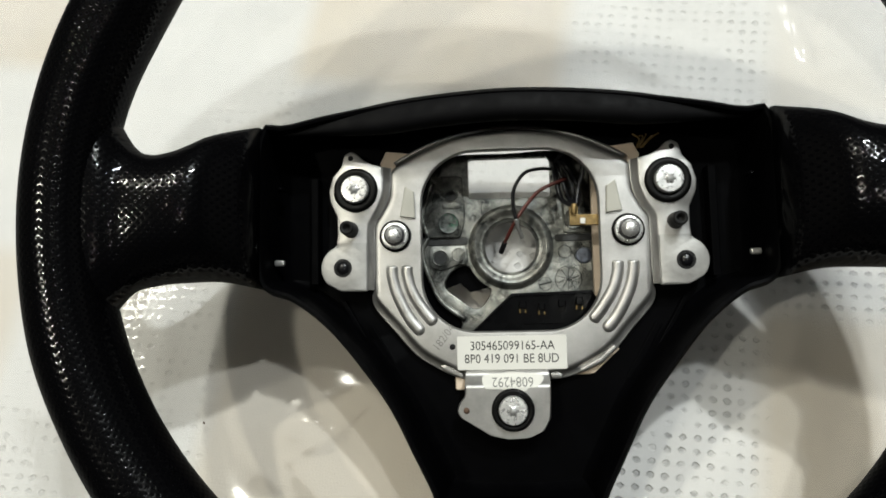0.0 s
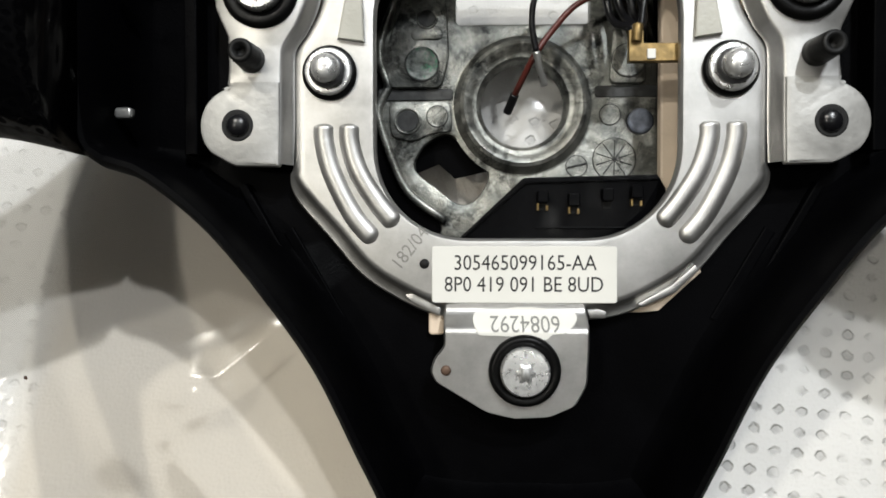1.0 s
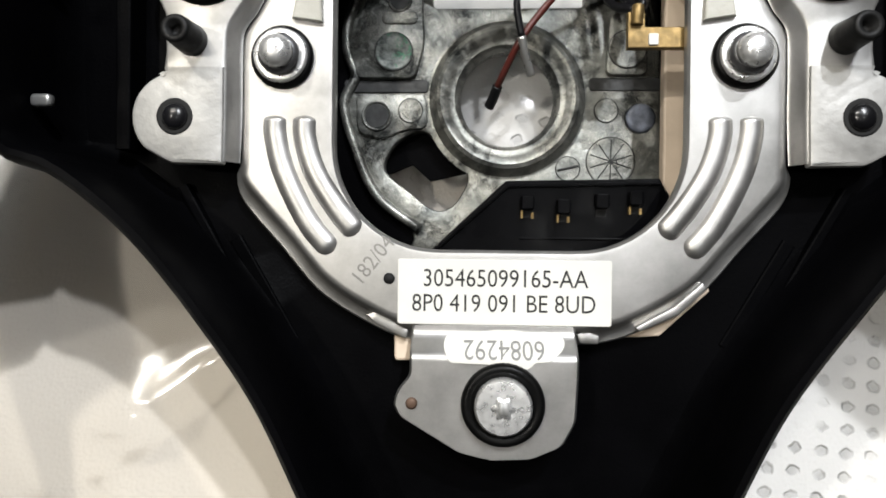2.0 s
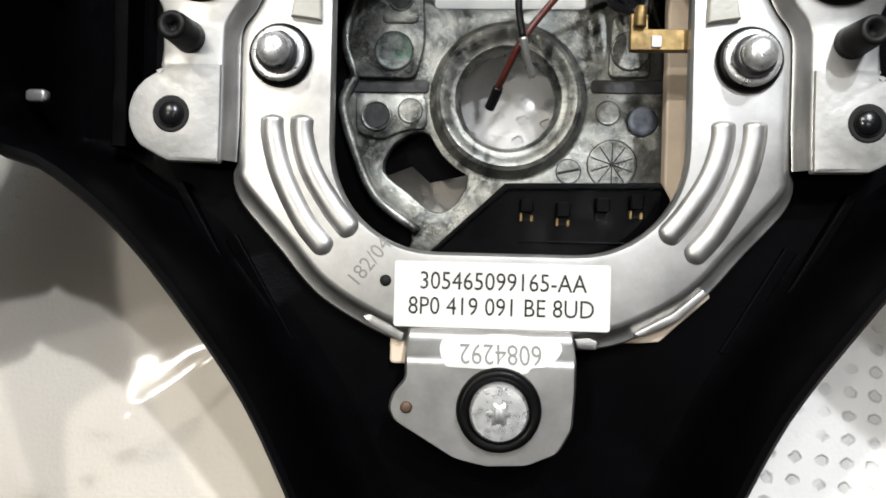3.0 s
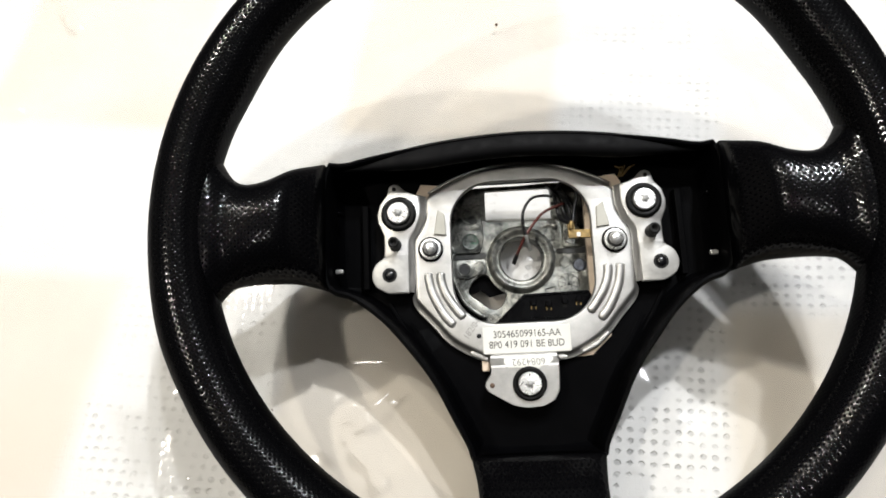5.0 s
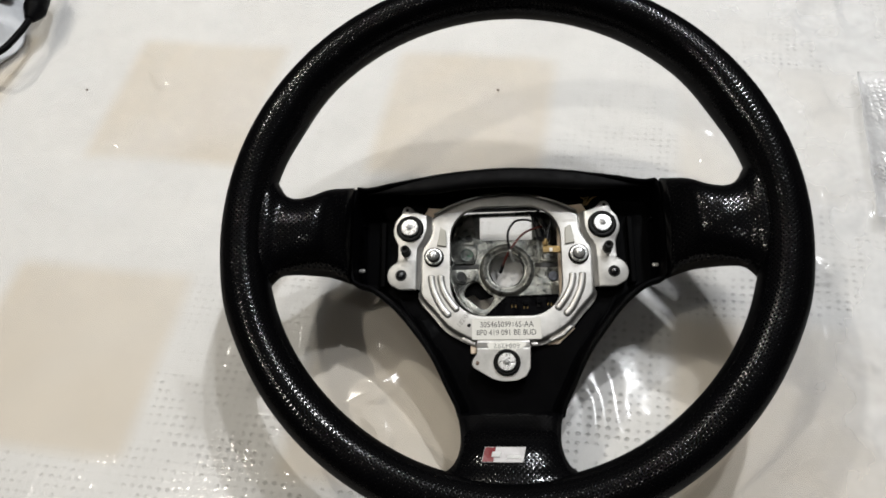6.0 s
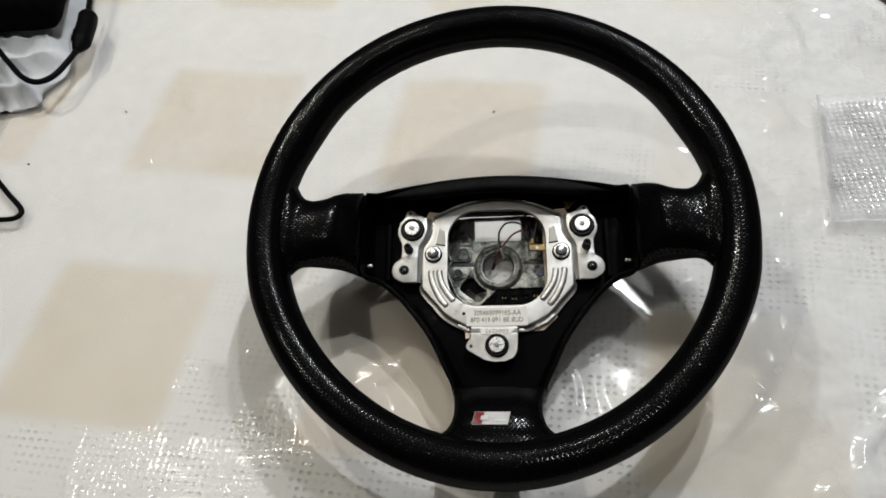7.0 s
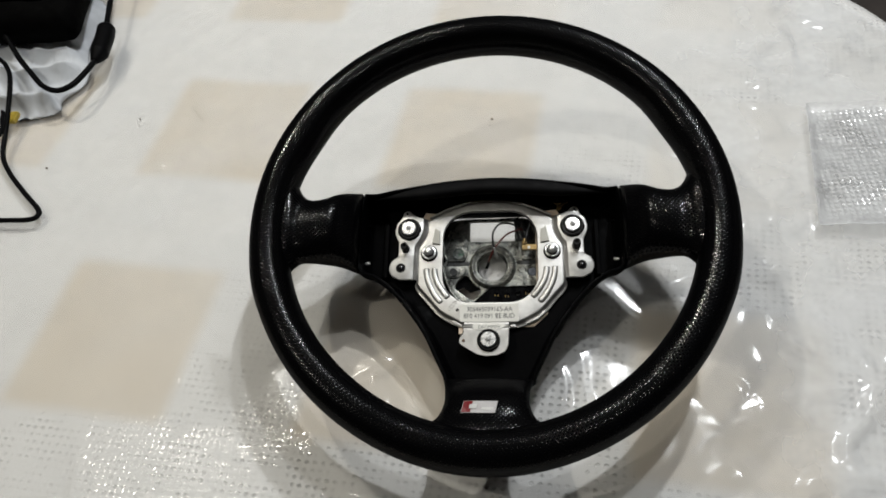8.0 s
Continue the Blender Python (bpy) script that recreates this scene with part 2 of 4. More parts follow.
def film_material(name, flap=False):
    """Thin clear plastic film: see-through, glossy, whitened in patches for haze and sheen, embossed where it clings to
    the lace.
    """
    m = bpy.data.materials.new(name)
    m.use_nodes = True
    t = m.node_tree
    t.nodes.clear()
    out = t.nodes.new("ShaderNodeOutputMaterial")
    clear = t.nodes.new("ShaderNodeBsdfTransparent")
    clear.inputs[0].default_value = (0.97, 0.97, 0.965, 1)
    gloss = t.nodes.new("ShaderNodeBsdfGlossy")
    fresnel = t.nodes.new("ShaderNodeFresnel")
    fresnel.inputs["IOR"].default_value = 1.5
    mixer = t.nodes.new("ShaderNodeMixShader")
    c = t.nodes.new("ShaderNodeTexCoord").outputs["Object"]
    axes = t.nodes.new("ShaderNodeSeparateXYZ")
    t.links.new(c, axes.inputs[0])
    threads = []
    for way in ("X", "Y"):
        w = node(m, "ShaderNodeTexWave", Scale=62.0, Distortion=2.5, Detail=2.0)
        w.bands_direction = way
        w.inputs["Detail Scale"].default_value = 2.5
        t.links.new(c, w.inputs["Vector"])
        threads.append(w.outputs[1])
    weave = math_node(m, "MAXIMUM", threads[0], threads[1])
    patchy = ramp(m, noise_out(m, c, 13, 2), 0.40, 0.58, 0.10, 1.0)
    if flap:
        cling = ramp(m, noise_out(m, c, 16, 2), 0.36, 0.52, 0.6, 1.9)
        hazy = ramp(m, noise_out(m, c, 30, 4), 0.36, 0.66, 0.20, 0.42)
    else:
        cling = math_node(m, "MULTIPLY", patchy, math_node(m, "MULTIPLY", ramp(m, axes.outputs[0], -0.13, -0.07, 1.0, 0.0), ramp(m, axes.outputs[1], -0.145, -0.06, 1.0, 0.25)))
        cling = math_node(m, "MULTIPLY", cling, ramp(m, checks(m, c)[2], 0.0, 1.0, 1.0, 0.06))
        hazy = math_node(m, "MULTIPLY", ramp(m, noise_out(m, c, 10, 4), 0.36, 0.66, 0.25, 1.0), math_node(m, "MAXIMUM", ramp(m, axes.outputs[0], 0.10, 0.24, 0.0, 0.46), ramp(m, axes.outputs[1], -0.10, 0.06, 0.03, 0.24)))
    t.links.new(ramp(m, noise_out(m, c, 24, 3), 0.35, 0.65, 0.08, 0.17), gloss.inputs["Roughness"])
    swell = bump(m, noise_out(m, c, 15, 3, 0.5), 0.16, 0.004, None)
    relief = bump(m, math_node(m, "MULTIPLY", math_node(m, "MULTIPLY_ADD", noise_out(m, c, 70, 2), 2.2, weave), cling), 0.24, 0.0012, None, swell)
    t.links.new(relief, gloss.inputs["Normal"])
    t.links.new(relief, fresnel.inputs["Normal"])
    t.links.new(math_node(m, "MULTIPLY", fresnel.outputs[0], 0.62), mixer.inputs[0])
    t.links.new(clear.outputs[0], mixer.inputs[1])
    t.links.new(gloss.outputs[0], mixer.inputs[2])
    # white diffuse also stands in for sheen, more to the right and far side
    haze_sheen = t.nodes.new("ShaderNodeBsdfDiffuse")
    haze_sheen.inputs[0].default_value = (0.93, 0.94, 0.96, 1)
    haze = t.nodes.new("ShaderNodeMixShader")
    t.links.new(hazy, haze.inputs[0])
    t.links.new(mixer.outputs[0], haze.inputs[1])
    t.links.new(haze_sheen.outputs[0], haze.inputs[2])
    t.links.new(haze.outputs[0], out.inputs[0])
    return m


CLOTH = cloth_material()
FILM = film_material("clear_plastic_film")
FLAP = film_material("folded_plastic_film", True)
# unseen walls and ceiling: dark colour chosen to limit bounce light
WALL = worn("low_bounce_wall", (0.09, 0.085, 0.08), 0.8, grain=300, vary=0.06, blotch=3)
CEILING = worn("low_bounce_ceiling", (0.055, 0.053, 0.05), 0.85, grain=300, vary=0.04, blotch=3)
FLOOR = worn("dark_floor_laminate", (0.07, 0.06, 0.055), 0.5, grain=200, vary=0.3, blotch=9)
TABLE_WOOD = worn("dark_table_wood", (0.10, 0.06, 0.035), 0.45, grain=160, vary=0.3, blotch=18)
WHITE_FABRIC = worn("white_crumpled_cotton", (0.56, 0.58, 0.61), 0.85, grain=900, depth=0.0004, vary=0.08)
BAG = worn("black_bag_fabric", (0.002, 0.002, 0.002), 0.75, grain=900, depth=0.0004, spec=0.02)
CABLE = worn("black_cable_sheath", (0.002, 0.002, 0.0025), 0.5, spec=0.06)
YELLOW = worn("yellow_plastic", (0.55, 0.40, 0.05), 0.4)


# ================= building helpers =================
def finish(name, bm, mat, smooth=True):
    bmesh.ops.recalc_face_normals(bm, faces=bm.faces)
    mesh = bpy.data.meshes.new(name)
    bm.to_mesh(mesh)
    bm.free()
    mesh.materials.append(mat)
    if smooth:
        for p in mesh.polygons:
            p.use_smooth = True
    return mesh


def part(name, bm, mat, parent, label="", smooth=True, sharp=None):
    ob = new(name, finish(name, bm, mat, smooth))
    ob.parent = parent
    if sharp:
        ob.data.set_sharp_from_angle(angle=radians(sharp))
    return tagged(ob, label) if label else ob


def thing(name, bm, mat, label, category, kind="", group="", smooth=True, sharp=None):
    ob = new(name, finish(name, bm, mat, smooth))
    if sharp:
        ob.data.set_sharp_from_angle(angle=radians(sharp))
    return tagged(ob, label, category, group, kind)


def spline(points, closed=False, steps=8):
    """Catmull-Rom through the points."""
    p = [np.array(q, float) for q in points]
    n, out = len(p), []
    for i in range(n if closed else n - 1):
        a, b = (p[i - 1] if closed or i else 2 * p[0] - p[1]), p[i]
        c = p[(i + 1) % n]
        d = p[(i + 2) % n] if closed or i + 2 < n else 2 * p[-1] - p[-2]
        for s in range(steps):
            t = s / steps
            out.append(0.5 * (2 * b + (c - a) * t + (2 * a - 5 * b + 4 * c - d) * t**2 + (3 * b - a - 3 * c + d) * t**3))
    if not closed:
        out.append(p[-1])
    return np.array(out)


def mirrored(half):
    """A closed outline from its right half, listed from the top of the axis to its foot."""
    right = list(half)
    left = [(-x, y) for x, y in reversed(half) if abs(x) > 1e-6]
    return right + left


def loft(rings, closed=True, cap=False, uv=None):
    """Skin over rings of equally many points. uv: a grid of (u, v), one more column than a closed ring has points."""
    bm = bmesh.new()
    grid = [[bm.verts.new(tuple(p)) for p in ring] for ring in rings]
    layer = bm.loops.layers.uv.new("UVMap") if uv is not None else None
    n = len(rings[0])
    for i in range(len(rings) - 1):
        for j in range(n if closed else n - 1):
            k = (j + 1) % n
            face = bm.faces.new((grid[i][j], grid[i][k], grid[i + 1][k], grid[i + 1][j]))
            if layer:
                for loop, (a, b) in zip(face.loops, ((i, j), (i, j + 1), (i + 1, j + 1), (i + 1, j))):
                    loop[layer].uv = uv[a][b]
    if cap:
        bm.faces.new(grid[0][::-1])
        bm.faces.new(grid[-1])
    return bm


def outward(loop):
    """Unit normals, in the plane, of a closed outline, pointing out."""
    p = np.asarray(loop, float)[:, :2]
    d = np.roll(p, -1, 0) - np.roll(p, 1, 0)
    nrm = np.stack([d[:, 1], -d[:, 0]], 1)
    nrm /= np.linalg.norm(nrm, axis=1)[:, None] + 1e-12
    area = (p[:, 0] * np.roll(p[:, 1], -1) - np.roll(p[:, 0], -1) * p[:, 1]).sum()
    return nrm if area > 0 else -nrm


def ring_at(loop, inset, z):
    p = np.asarray(loop, float)[:, :2] - inset * outward(loop)
    return np.c_[p, np.full(len(p), z)]


def polar(loop, centre, count):
    """An outline taken up again at even angles about centre."""
    p = np.asarray(loop, float)
    nxt = np.roll(p, -1, 0)
    p = np.concatenate([[a + (b - a) * k / 12 for k in range(12)] for a, b in zip(p, nxt)]) - centre
    ang = np.unwrap(np.arctan2(p[:, 1], p[:, 0]))
    if ang[-1] < ang[0]:
        p, ang = p[::-1], np.unwrap(np.arctan2(p[::-1, 1], p[::-1, 0]))
    rad = np.linalg.norm(p, axis=1)
    full = np.r_[ang - 2 * np.pi, ang, ang + 2 * np.pi]
    th = np.linspace(0, 2 * np.pi, count, endpoint=False)
    base = ang[0] + (th - ang[0]) % (2 * np.pi)
    r = np.interp(base, full, np.r_[rad, rad, rad])
    return np.stack([np.cos(th) * r, np.sin(th) * r], 1) + centre


def rounded_rect(x0, y0, x1, y1, r, steps=8):
    out = []
    for cx, cy, a in ((x1 - r, y1 - r, 0), (x0 + r, y1 - r, 90), (x0 + r, y0 + r, 180), (x1 - r, y0 + r, 270)):
        for s in range(steps + 1):
            t = radians(a + 90 * s / steps)
            out.append((cx + r * math.cos(t), cy + r * math.sin(t)))
    return out


def soft_poly(quad, r, steps=5):
    """A polygon with its corners rounded off."""
    p, out = [np.array(q, float) for q in quad], []
    for i, b in enumerate(p):
        a, c = p[i - 1], p[(i + 1) % len(p)]
        u, v = (a - b) / np.linalg.norm(a - b), (c - b) / np.linalg.norm(c - b)
        for k in range(steps + 1):
            t = k / steps
            out.append((1 - t) ** 2 * (b + u * r) + 2 * t * (1 - t) * b + t**2 * (b + v * r))
    return out


def slab(outline, z0, z1, bevel=0.0006, holes=()):
    """A plate with rounded upper and lower edges and through holes."""
    bm = bmesh.new()
    loops = [(np.asarray(outline, float), 1)] + [(np.asarray(h, float), -1) for h in holes]
    flat = {z0: [], z1: []}
    for loop, side in loops:
        levels = [(bevel, z0), (0, z0 + bevel), (0, z1 - bevel), (bevel * 0.3, z1 - bevel * 0.3), (bevel, z1)]
        made = []
        for inset, z in levels:
            made.append([bm.verts.new(tuple(v)) for v in ring_at(loop, inset * side, z)])
        n = len(loop)
        for a, b in zip(made, made[1:]):
            for j in range(n):
                bm.faces.new((a[j], a[(j + 1) % n], b[(j + 1) % n], b[j]))
        for z, ring in ((z0, made[0]), (z1, made[-1])):
            flat[z] += [bm.edges.get((ring[j], ring[(j + 1) % n])) for j in range(n)]
    for z in (z0, z1):
        bmesh.ops.triangle_fill(bm, use_beauty=True, use_dissolve=False, edges=flat[z])
    return bm


def turned(profile, centre, steps=40, squash=None):
    """A turned body from (radius, z) pairs about an upright axis."""
    rings = []
    for r, z in profile:
        ring = []
        for s in range(steps):
            a = 2 * math.pi * s / steps
            k = squash(a, r, z) if squash else 1.0
            ring.append((centre[0] + max(r, 1e-5) * k * math.cos(a), centre[1] + max(r, 1e-5) * k * math.sin(a), z))
        rings.append(ring)
    return loft(rings, cap=True)


def tube(points, radius, sides=10, taper=None, steps=8):
    """A round wire or cord along a smooth curve."""
    p = spline([np.array(q, float) for q in points], steps=steps)
    rings, up = [], np.array([0.0, 0.0, 1.0])
    for i, q in enumerate(p):
        d = p[min(i + 1, len(p) - 1)] - p[max(i - 1, 0)]
        d /= np.linalg.norm(d) + 1e-12
        side = np.cross(d, up if abs(d[2]) < 0.95 else np.array([1.0, 0, 0]))
        side /= np.linalg.norm(side)
        top = np.cross(side, d)
        r = radius * (taper(i / (len(p) - 1)) if taper else 1)
        rings.append([q + r * (math.cos(a) * side + math.sin(a) * top) for a in np.linspace(0, 2 * np.pi, sides, endpoint=False)])
    return loft(rings, cap=True)


def box(x0, y0, z0, x1, y1, z1, bevel=0.0005):
    return slab(rounded_rect(x0, y0, x1, y1, min(bevel * 1.6, (x1 - x0) / 3, (y1 - y0) / 3), 3), z0, z1, min(bevel, (z1 - z0) / 3))


def hexagon(centre, r, turn=0.0):
    return [(centre[0] + r * math.cos(turn + k * math.pi / 3), centre[1] + r * math.sin(turn + k * math.pi / 3)) for k in range(6)]


# ================= the room =================
ROOM = (-2.2, -2.4, 2.0, 2.2)
FLOOR_Z, CEIL_Z = -0.75, 2.3


def plain_box(name, x0, y0, z0, x1, y1, z1, mat):
    bm = bmesh.new()
    bmesh.ops.create_cube(bm, size=1, matrix=Matrix.LocRotScale(((x0 + x1) / 2, (y0 + y1) / 2, (z0 + z1) / 2), None, (x1 - x0, y1 - y0, z1 - z0)))
    return tagged(new(name, finish(name, bm, mat, False)), kind="structure")


rx0, ry0, rx1, ry1 = ROOM
tagged(plain_box("floor", rx0, ry0, FLOOR_Z - 0.1, rx1, ry1, FLOOR_Z, FLOOR), "dark laminate floor of the room", "floor")
tagged(plain_box("ceiling", rx0, ry0, CEIL_Z, rx1, ry1, CEIL_Z + 0.1, CEILING), "plain unseen ceiling, kept dark to limit bounce light", "ceiling")
for wall_name, dims in (("wall_north", (rx0 - 0.1, ry1, rx1 + 0.1, ry1 + 0.1)), ("wall_south", (rx0 - 0.1, ry0 - 0.1, rx1 + 0.1, ry0)),
                        ("wall_east", (rx1, ry0, rx1 + 0.1, ry1)), ("wall_west", (rx0 - 0.1, ry0, rx0, ry1))):
    tagged(plain_box(wall_name, dims[0], dims[1], FLOOR_Z - 0.1, dims[2], dims[3], CEIL_Z + 0.1, WALL), "plain unseen wall, kept dark to limit bounce light", "wall")

# ================= table, cloth and film =================
TABLE = rounded_rect(-0.95, -0.75, 0.482, 0.487, 0.35, 24)


def sheet(name, mat, outline, rings, height, drop, label, category):
    """A draped sheet: rings of one outline drawn in to its middle, with a hem that hangs over the edge."""
    p = np.asarray(outline, float)
    # spread the outline's points evenly
    seg = np.linalg.norm(np.roll(p, -1, 0) - p, axis=1)
    s = np.r_[0, np.cumsum(seg)]
    q = np.linspace(0, s[-1], 220 if rings < 100 else 420, endpoint=False)
    closed = np.r_[p, p[:1]]
    p = np.stack([np.interp(q, s, closed[:, 0]), np.interp(q, s, closed[:, 1])], 1)
    middle = np.array([-0.1, 0.0])
    out = []
    for k in range(rings + 1):
        f = max(0.004, k / rings)
        ring = middle + (p - middle) * f
        out.append([(x, y, height(x, y)) for x, y in ring])
    if drop:
        n = outward(p)
        for d, z in ((0.006, -0.004), (0.010, -0.02), (0.016, -0.10), (0.022, -drop)):
            out.append([(x + nx * (d + 0.4 * d * math.sin(i * 0.35)), y + ny * (d + 0.4 * d * math.sin(i * 0.35)), z) for i, ((x, y), (nx, ny)) in enumerate(zip(p, n))])
    bm = loft(out)
    bmesh.ops.contextual_create(bm, geom=[e for e in bm.edges if e.is_boundary and (e.verts[0].co.xy - Vector(middle)).length < 0.02])
    bmesh.ops.recalc_face_normals(bm, faces=bm.faces)
    ob = thing(name, bm, mat, label, category)
    if sum(f.normal.z for f in ob.data.polygons) < 0:
        ob.data.flip_normals()
    return ob


def mound(x, y):
    """An added rise under the hub, lifting cloth and film into the lamps' light."""
    return 0.0100 * math.exp(-((((x / 0.042) ** 2) + ((y - 0.012) / 0.042) ** 2) ** 2))


def cloth_height(x, y):
    return mound(x, y) - 0.0034 + 0.0022 * noise.noise((x * 9, y * 9, 0.3)) + 0.0012 * noise.noise((x * 30, y * 30, 1.7))


# folds in the film: from, to, height, half width
CREASES = [((0.066, -0.070), (0.078, -0.140), 0.0011, 0.0070), ((0.052, -0.085), (0.060, -0.130), 0.0012, 0.0050),
           ((0.222, -0.041), (0.252, -0.087), 0.0026, 0.0062), ((0.313, 0.145), (0.284, 0.028), 0.0022, 0.0048), ((0.318, 0.150), (0.290, 0.034), 0.0014, 0.0040), ((0.284, 0.026), (0.380, 0.020), 0.0020, 0.0056),
           ((0.257, 0.061), (0.287, 0.082), 0.0018, 0.0045), ((0.256, 0.150), (0.286, 0.168), 0.0022, 0.0064), ((0.259, 0.180), (0.262, 0.150), 0.0020, 0.0048), ((0.238, 0.014), (0.243, -0.004), 0.0022, 0.0048),
           ((0.300, 0.011), (0.345, 0.002), 0.0022, 0.0048), ((0.200, -0.005), (0.360, -0.022), 0.0009, 0.0045), ((0.262, -0.040), (0.300, -0.100), 0.0012, 0.0060), ((0.180, -0.130), (0.280, -0.110), 0.0014, 0.0070),
           ((0.150, -0.185), (0.330, -0.175), 0.0012, 0.0080), ((0.345, -0.100), (0.395, 0.000), 0.0014, 0.0050), ((0.159, 0.180), (0.165, 0.090), 0.0014, 0.0048), ((0.320, 0.190), (0.400, 0.120), 0.0014, 0.0040),
           ((0.335, 0.230), (0.430, 0.180), 0.0016, 0.0050), ((0.300, 0.300), (0.420, 0.240), 0.0012, 0.0060), ((-0.300, -0.205), (-0.180, -0.225), 0.0012, 0.0060), ((-0.335, -0.120), (-0.320, -0.215), 0.0010, 0.0050),
           ((-0.460, 0.122), (-0.285, 0.118), 0.0010, 0.0080), ((-0.395, 0.200), (-0.320, 0.240), 0.0010, 0.0080), ((-0.105, -0.095), (-0.085, -0.135), 0.0010, 0.0050), ((-0.120, -0.110), (-0.070, -0.075), 0.0008, 0.0040),
           ((-0.446, 0.345), (-0.390, 0.414), 0.0030, 0.0090), ((-0.465, 0.241), (-0.412, 0.271), 0.0028, 0.0080), ((-0.353, 0.259), (-0.315, 0.206), 0.0022, 0.0070), ((-0.386, 0.124), (-0.343, 0.138), 0.0022, 0.0070), ((-0.461, 0.302), (-0.462, 0.368), 0.0026, 0.0070), ((-0.470, 0.227), (-0.435, 0.234), 0.0020, 0.0060)]


def film_heights(x, y):
    """Height of the film over the table: shallow swells, narrow folds and crumpled patches."""
    # the second term repeats the added rise under the hub
    h = 0.0014 + 0.0100 * np.exp(-(((x / 0.042) ** 2 + ((y - 0.012) / 0.042) ** 2) ** 2)) + 0.0140 * np.exp(-(((y + 0.250) / 0.085) ** 2) - ((x + 0.320) / 0.12) ** 2)
    grain = np.array([noise.noise((a * 8, b * 8, 9.2)) for a, b in zip(x, y)])
    fold = np.array([abs(noise.noise((a * 22 + 3, b * 22, 5.1))) for a, b in zip(x, y)])
    fine = np.array([abs(noise.noise((a * 60 + 9, b * 60, 2.6))) for a, b in zip(x, y)])
    crumple = np.clip((x - 0.12) * 6, 0.06, 1.0) * np.clip(grain * 2.5 + 0.75, 0.15, 1.0)
    h += 0.0005 * grain + crumple * (0.0030 * np.clip(1 - fold / 0.30, 0, 1) + 0.0006 * np.clip(1 - fine / 0.4, 0, 1))
    for cx, cy, r, top in ((-0.118, -0.108, 0.011, 0.0016), (0.094, -0.112, 0.013, 0.0016), (0.270, 0.070, 0.022, 0.0026), (0.270, 0.160, 0.020, 0.0022), (-0.168, -0.160, 0.030, 0.0014)):
        spot = np.exp(-(((x - cx) / r) ** 2) - ((y - cy) / r) ** 2)
        near = np.nonzero(spot > 0.02)[0]
        h[near] += top * spot[near] * np.array([0.85 + 0.35 * abs(noise.noise((x[q] * 80, y[q] * 80, cx * 40))) for q in near])
    # two raised pleats on the left of the hub
    h += 0.0050 * np.clip((-0.064 - y) / 0.026, 0, 1) * np.clip((y + 0.140) / 0.050, 0, 1) * np.exp(-(((x + 0.098) / 0.024) ** 2)) * (0.9 + 0.25 * fine)
    h += 0.0085 * np.clip((-0.005 - y) / 0.075, 0, 1) * np.clip((y + 0.150) / 0.070, 0, 1) * np.exp(-(((x + 0.205) / 0.030) ** 2)) * (0.95 + 0.15 * fine)
    for (ax, ay), (bx, by), top, half in CREASES:
        dx, dy = bx - ax, by - ay
        length = math.hypot(dx, dy)
        k = ((x - ax) * dx + (y - ay) * dy) / length**2
        d = ((x - ax) * dy - (y - ay) * dx) / length + 0.0016 * np.sin(k * 7 + ax * 90)
        wide = half * 1.25
        h = h + min(top, 0.22 * wide) * np.clip(1 - np.abs(d) / wide, 0, 1) * np.clip(0.35 + k, 0, 1.3) * np.clip(k * 6, 0, 1) * np.clip((1 - k) * 7, 0, 1)
    return h


def build_film():
    """A fine grid over the table, trimmed to its rounded outline."""
    xs = np.r_[np.arange(-0.93, -0.56, 0.010), np.arange(-0.56, 0.19, 0.0026), np.arange(0.19, 0.474, 0.0014)]
    ys = np.r_[np.arange(-0.73, -0.30, 0.010), np.arange(-0.30, 0.478, 0.0020)]
    gx, gy = [g.ravel() for g in np.meshgrid(xs, ys)]
    gz = film_heights(gx, gy)
    keep = np.ones(len(gx), bool)
    for cx in (-0.60, 0.132):
        for cy in (-0.40, 0.137):
            side = (np.sign(cx + 0.2) * (gx - cx) > 0) & (np.sign(cy) * (gy - cy) > 0)
            keep &= ~(side & (np.hypot(gx - cx, gy - cy) > 0.342))
    n = len(xs)
    i = (np.arange(len(ys) - 1)[:, None] * n + np.arange(n - 1)[None]).ravel()
    quads = np.c_[i, i + 1, i + n + 1, i + n]
    quads = quads[keep[quads].all(1)]
    used = np.unique(quads)
    renum = np.zeros(len(gx), int)
    renum[used] = np.arange(len(used))
    mesh = bpy.data.meshes.new("plastic_cover")
    mesh.from_pydata(np.c_[gx, gy, gz][used].tolist(), [], renum[quads].tolist())
    mesh.materials.append(FILM)
    for p in mesh.polygons:
        p.use_smooth = True
    return tagged(new("plastic_cover", mesh), "clear wrinkled plastic film laid over the tablecloth", "plastic cover")


sheet("tablecloth", CLOTH, TABLE, 140, cloth_height, 0.24, "white and beige checked lace tablecloth spread over the table", "tablecloth")
cover = build_film()


def flap(corners, lift, rows=70):
    """A folded-over piece of the film, lying loosely on the rest."""
    a, b, c, d = [np.array(q) for q in corners]
    rings = []
    for i in range(rows + 1):
        u = i / rows
        rim = min(u, 1 - u)
        ring = []
        for j in range(rows + 1):
            v = j / rows
            x, y = (1 - u) * ((1 - v) * a + v * b) + u * ((1 - v) * d + v * c)
            x += 0.0016 * noise.noise((y * 40, 0.4, 7.0))
            y += 0.0016 * noise.noise((x * 40, 3.4, 2.0))
            edge = min(rim, v, 1 - v)
            ring.append((x, y, lift * (0.75 + 0.9 * math.exp(-edge * 30)) + 0.0009 * noise.noise((x * 26, y * 26, 4.0)) + 0.08 * max(0.0, x - 0.292)))
        rings.append(ring)
    return loft(rings, closed=False)


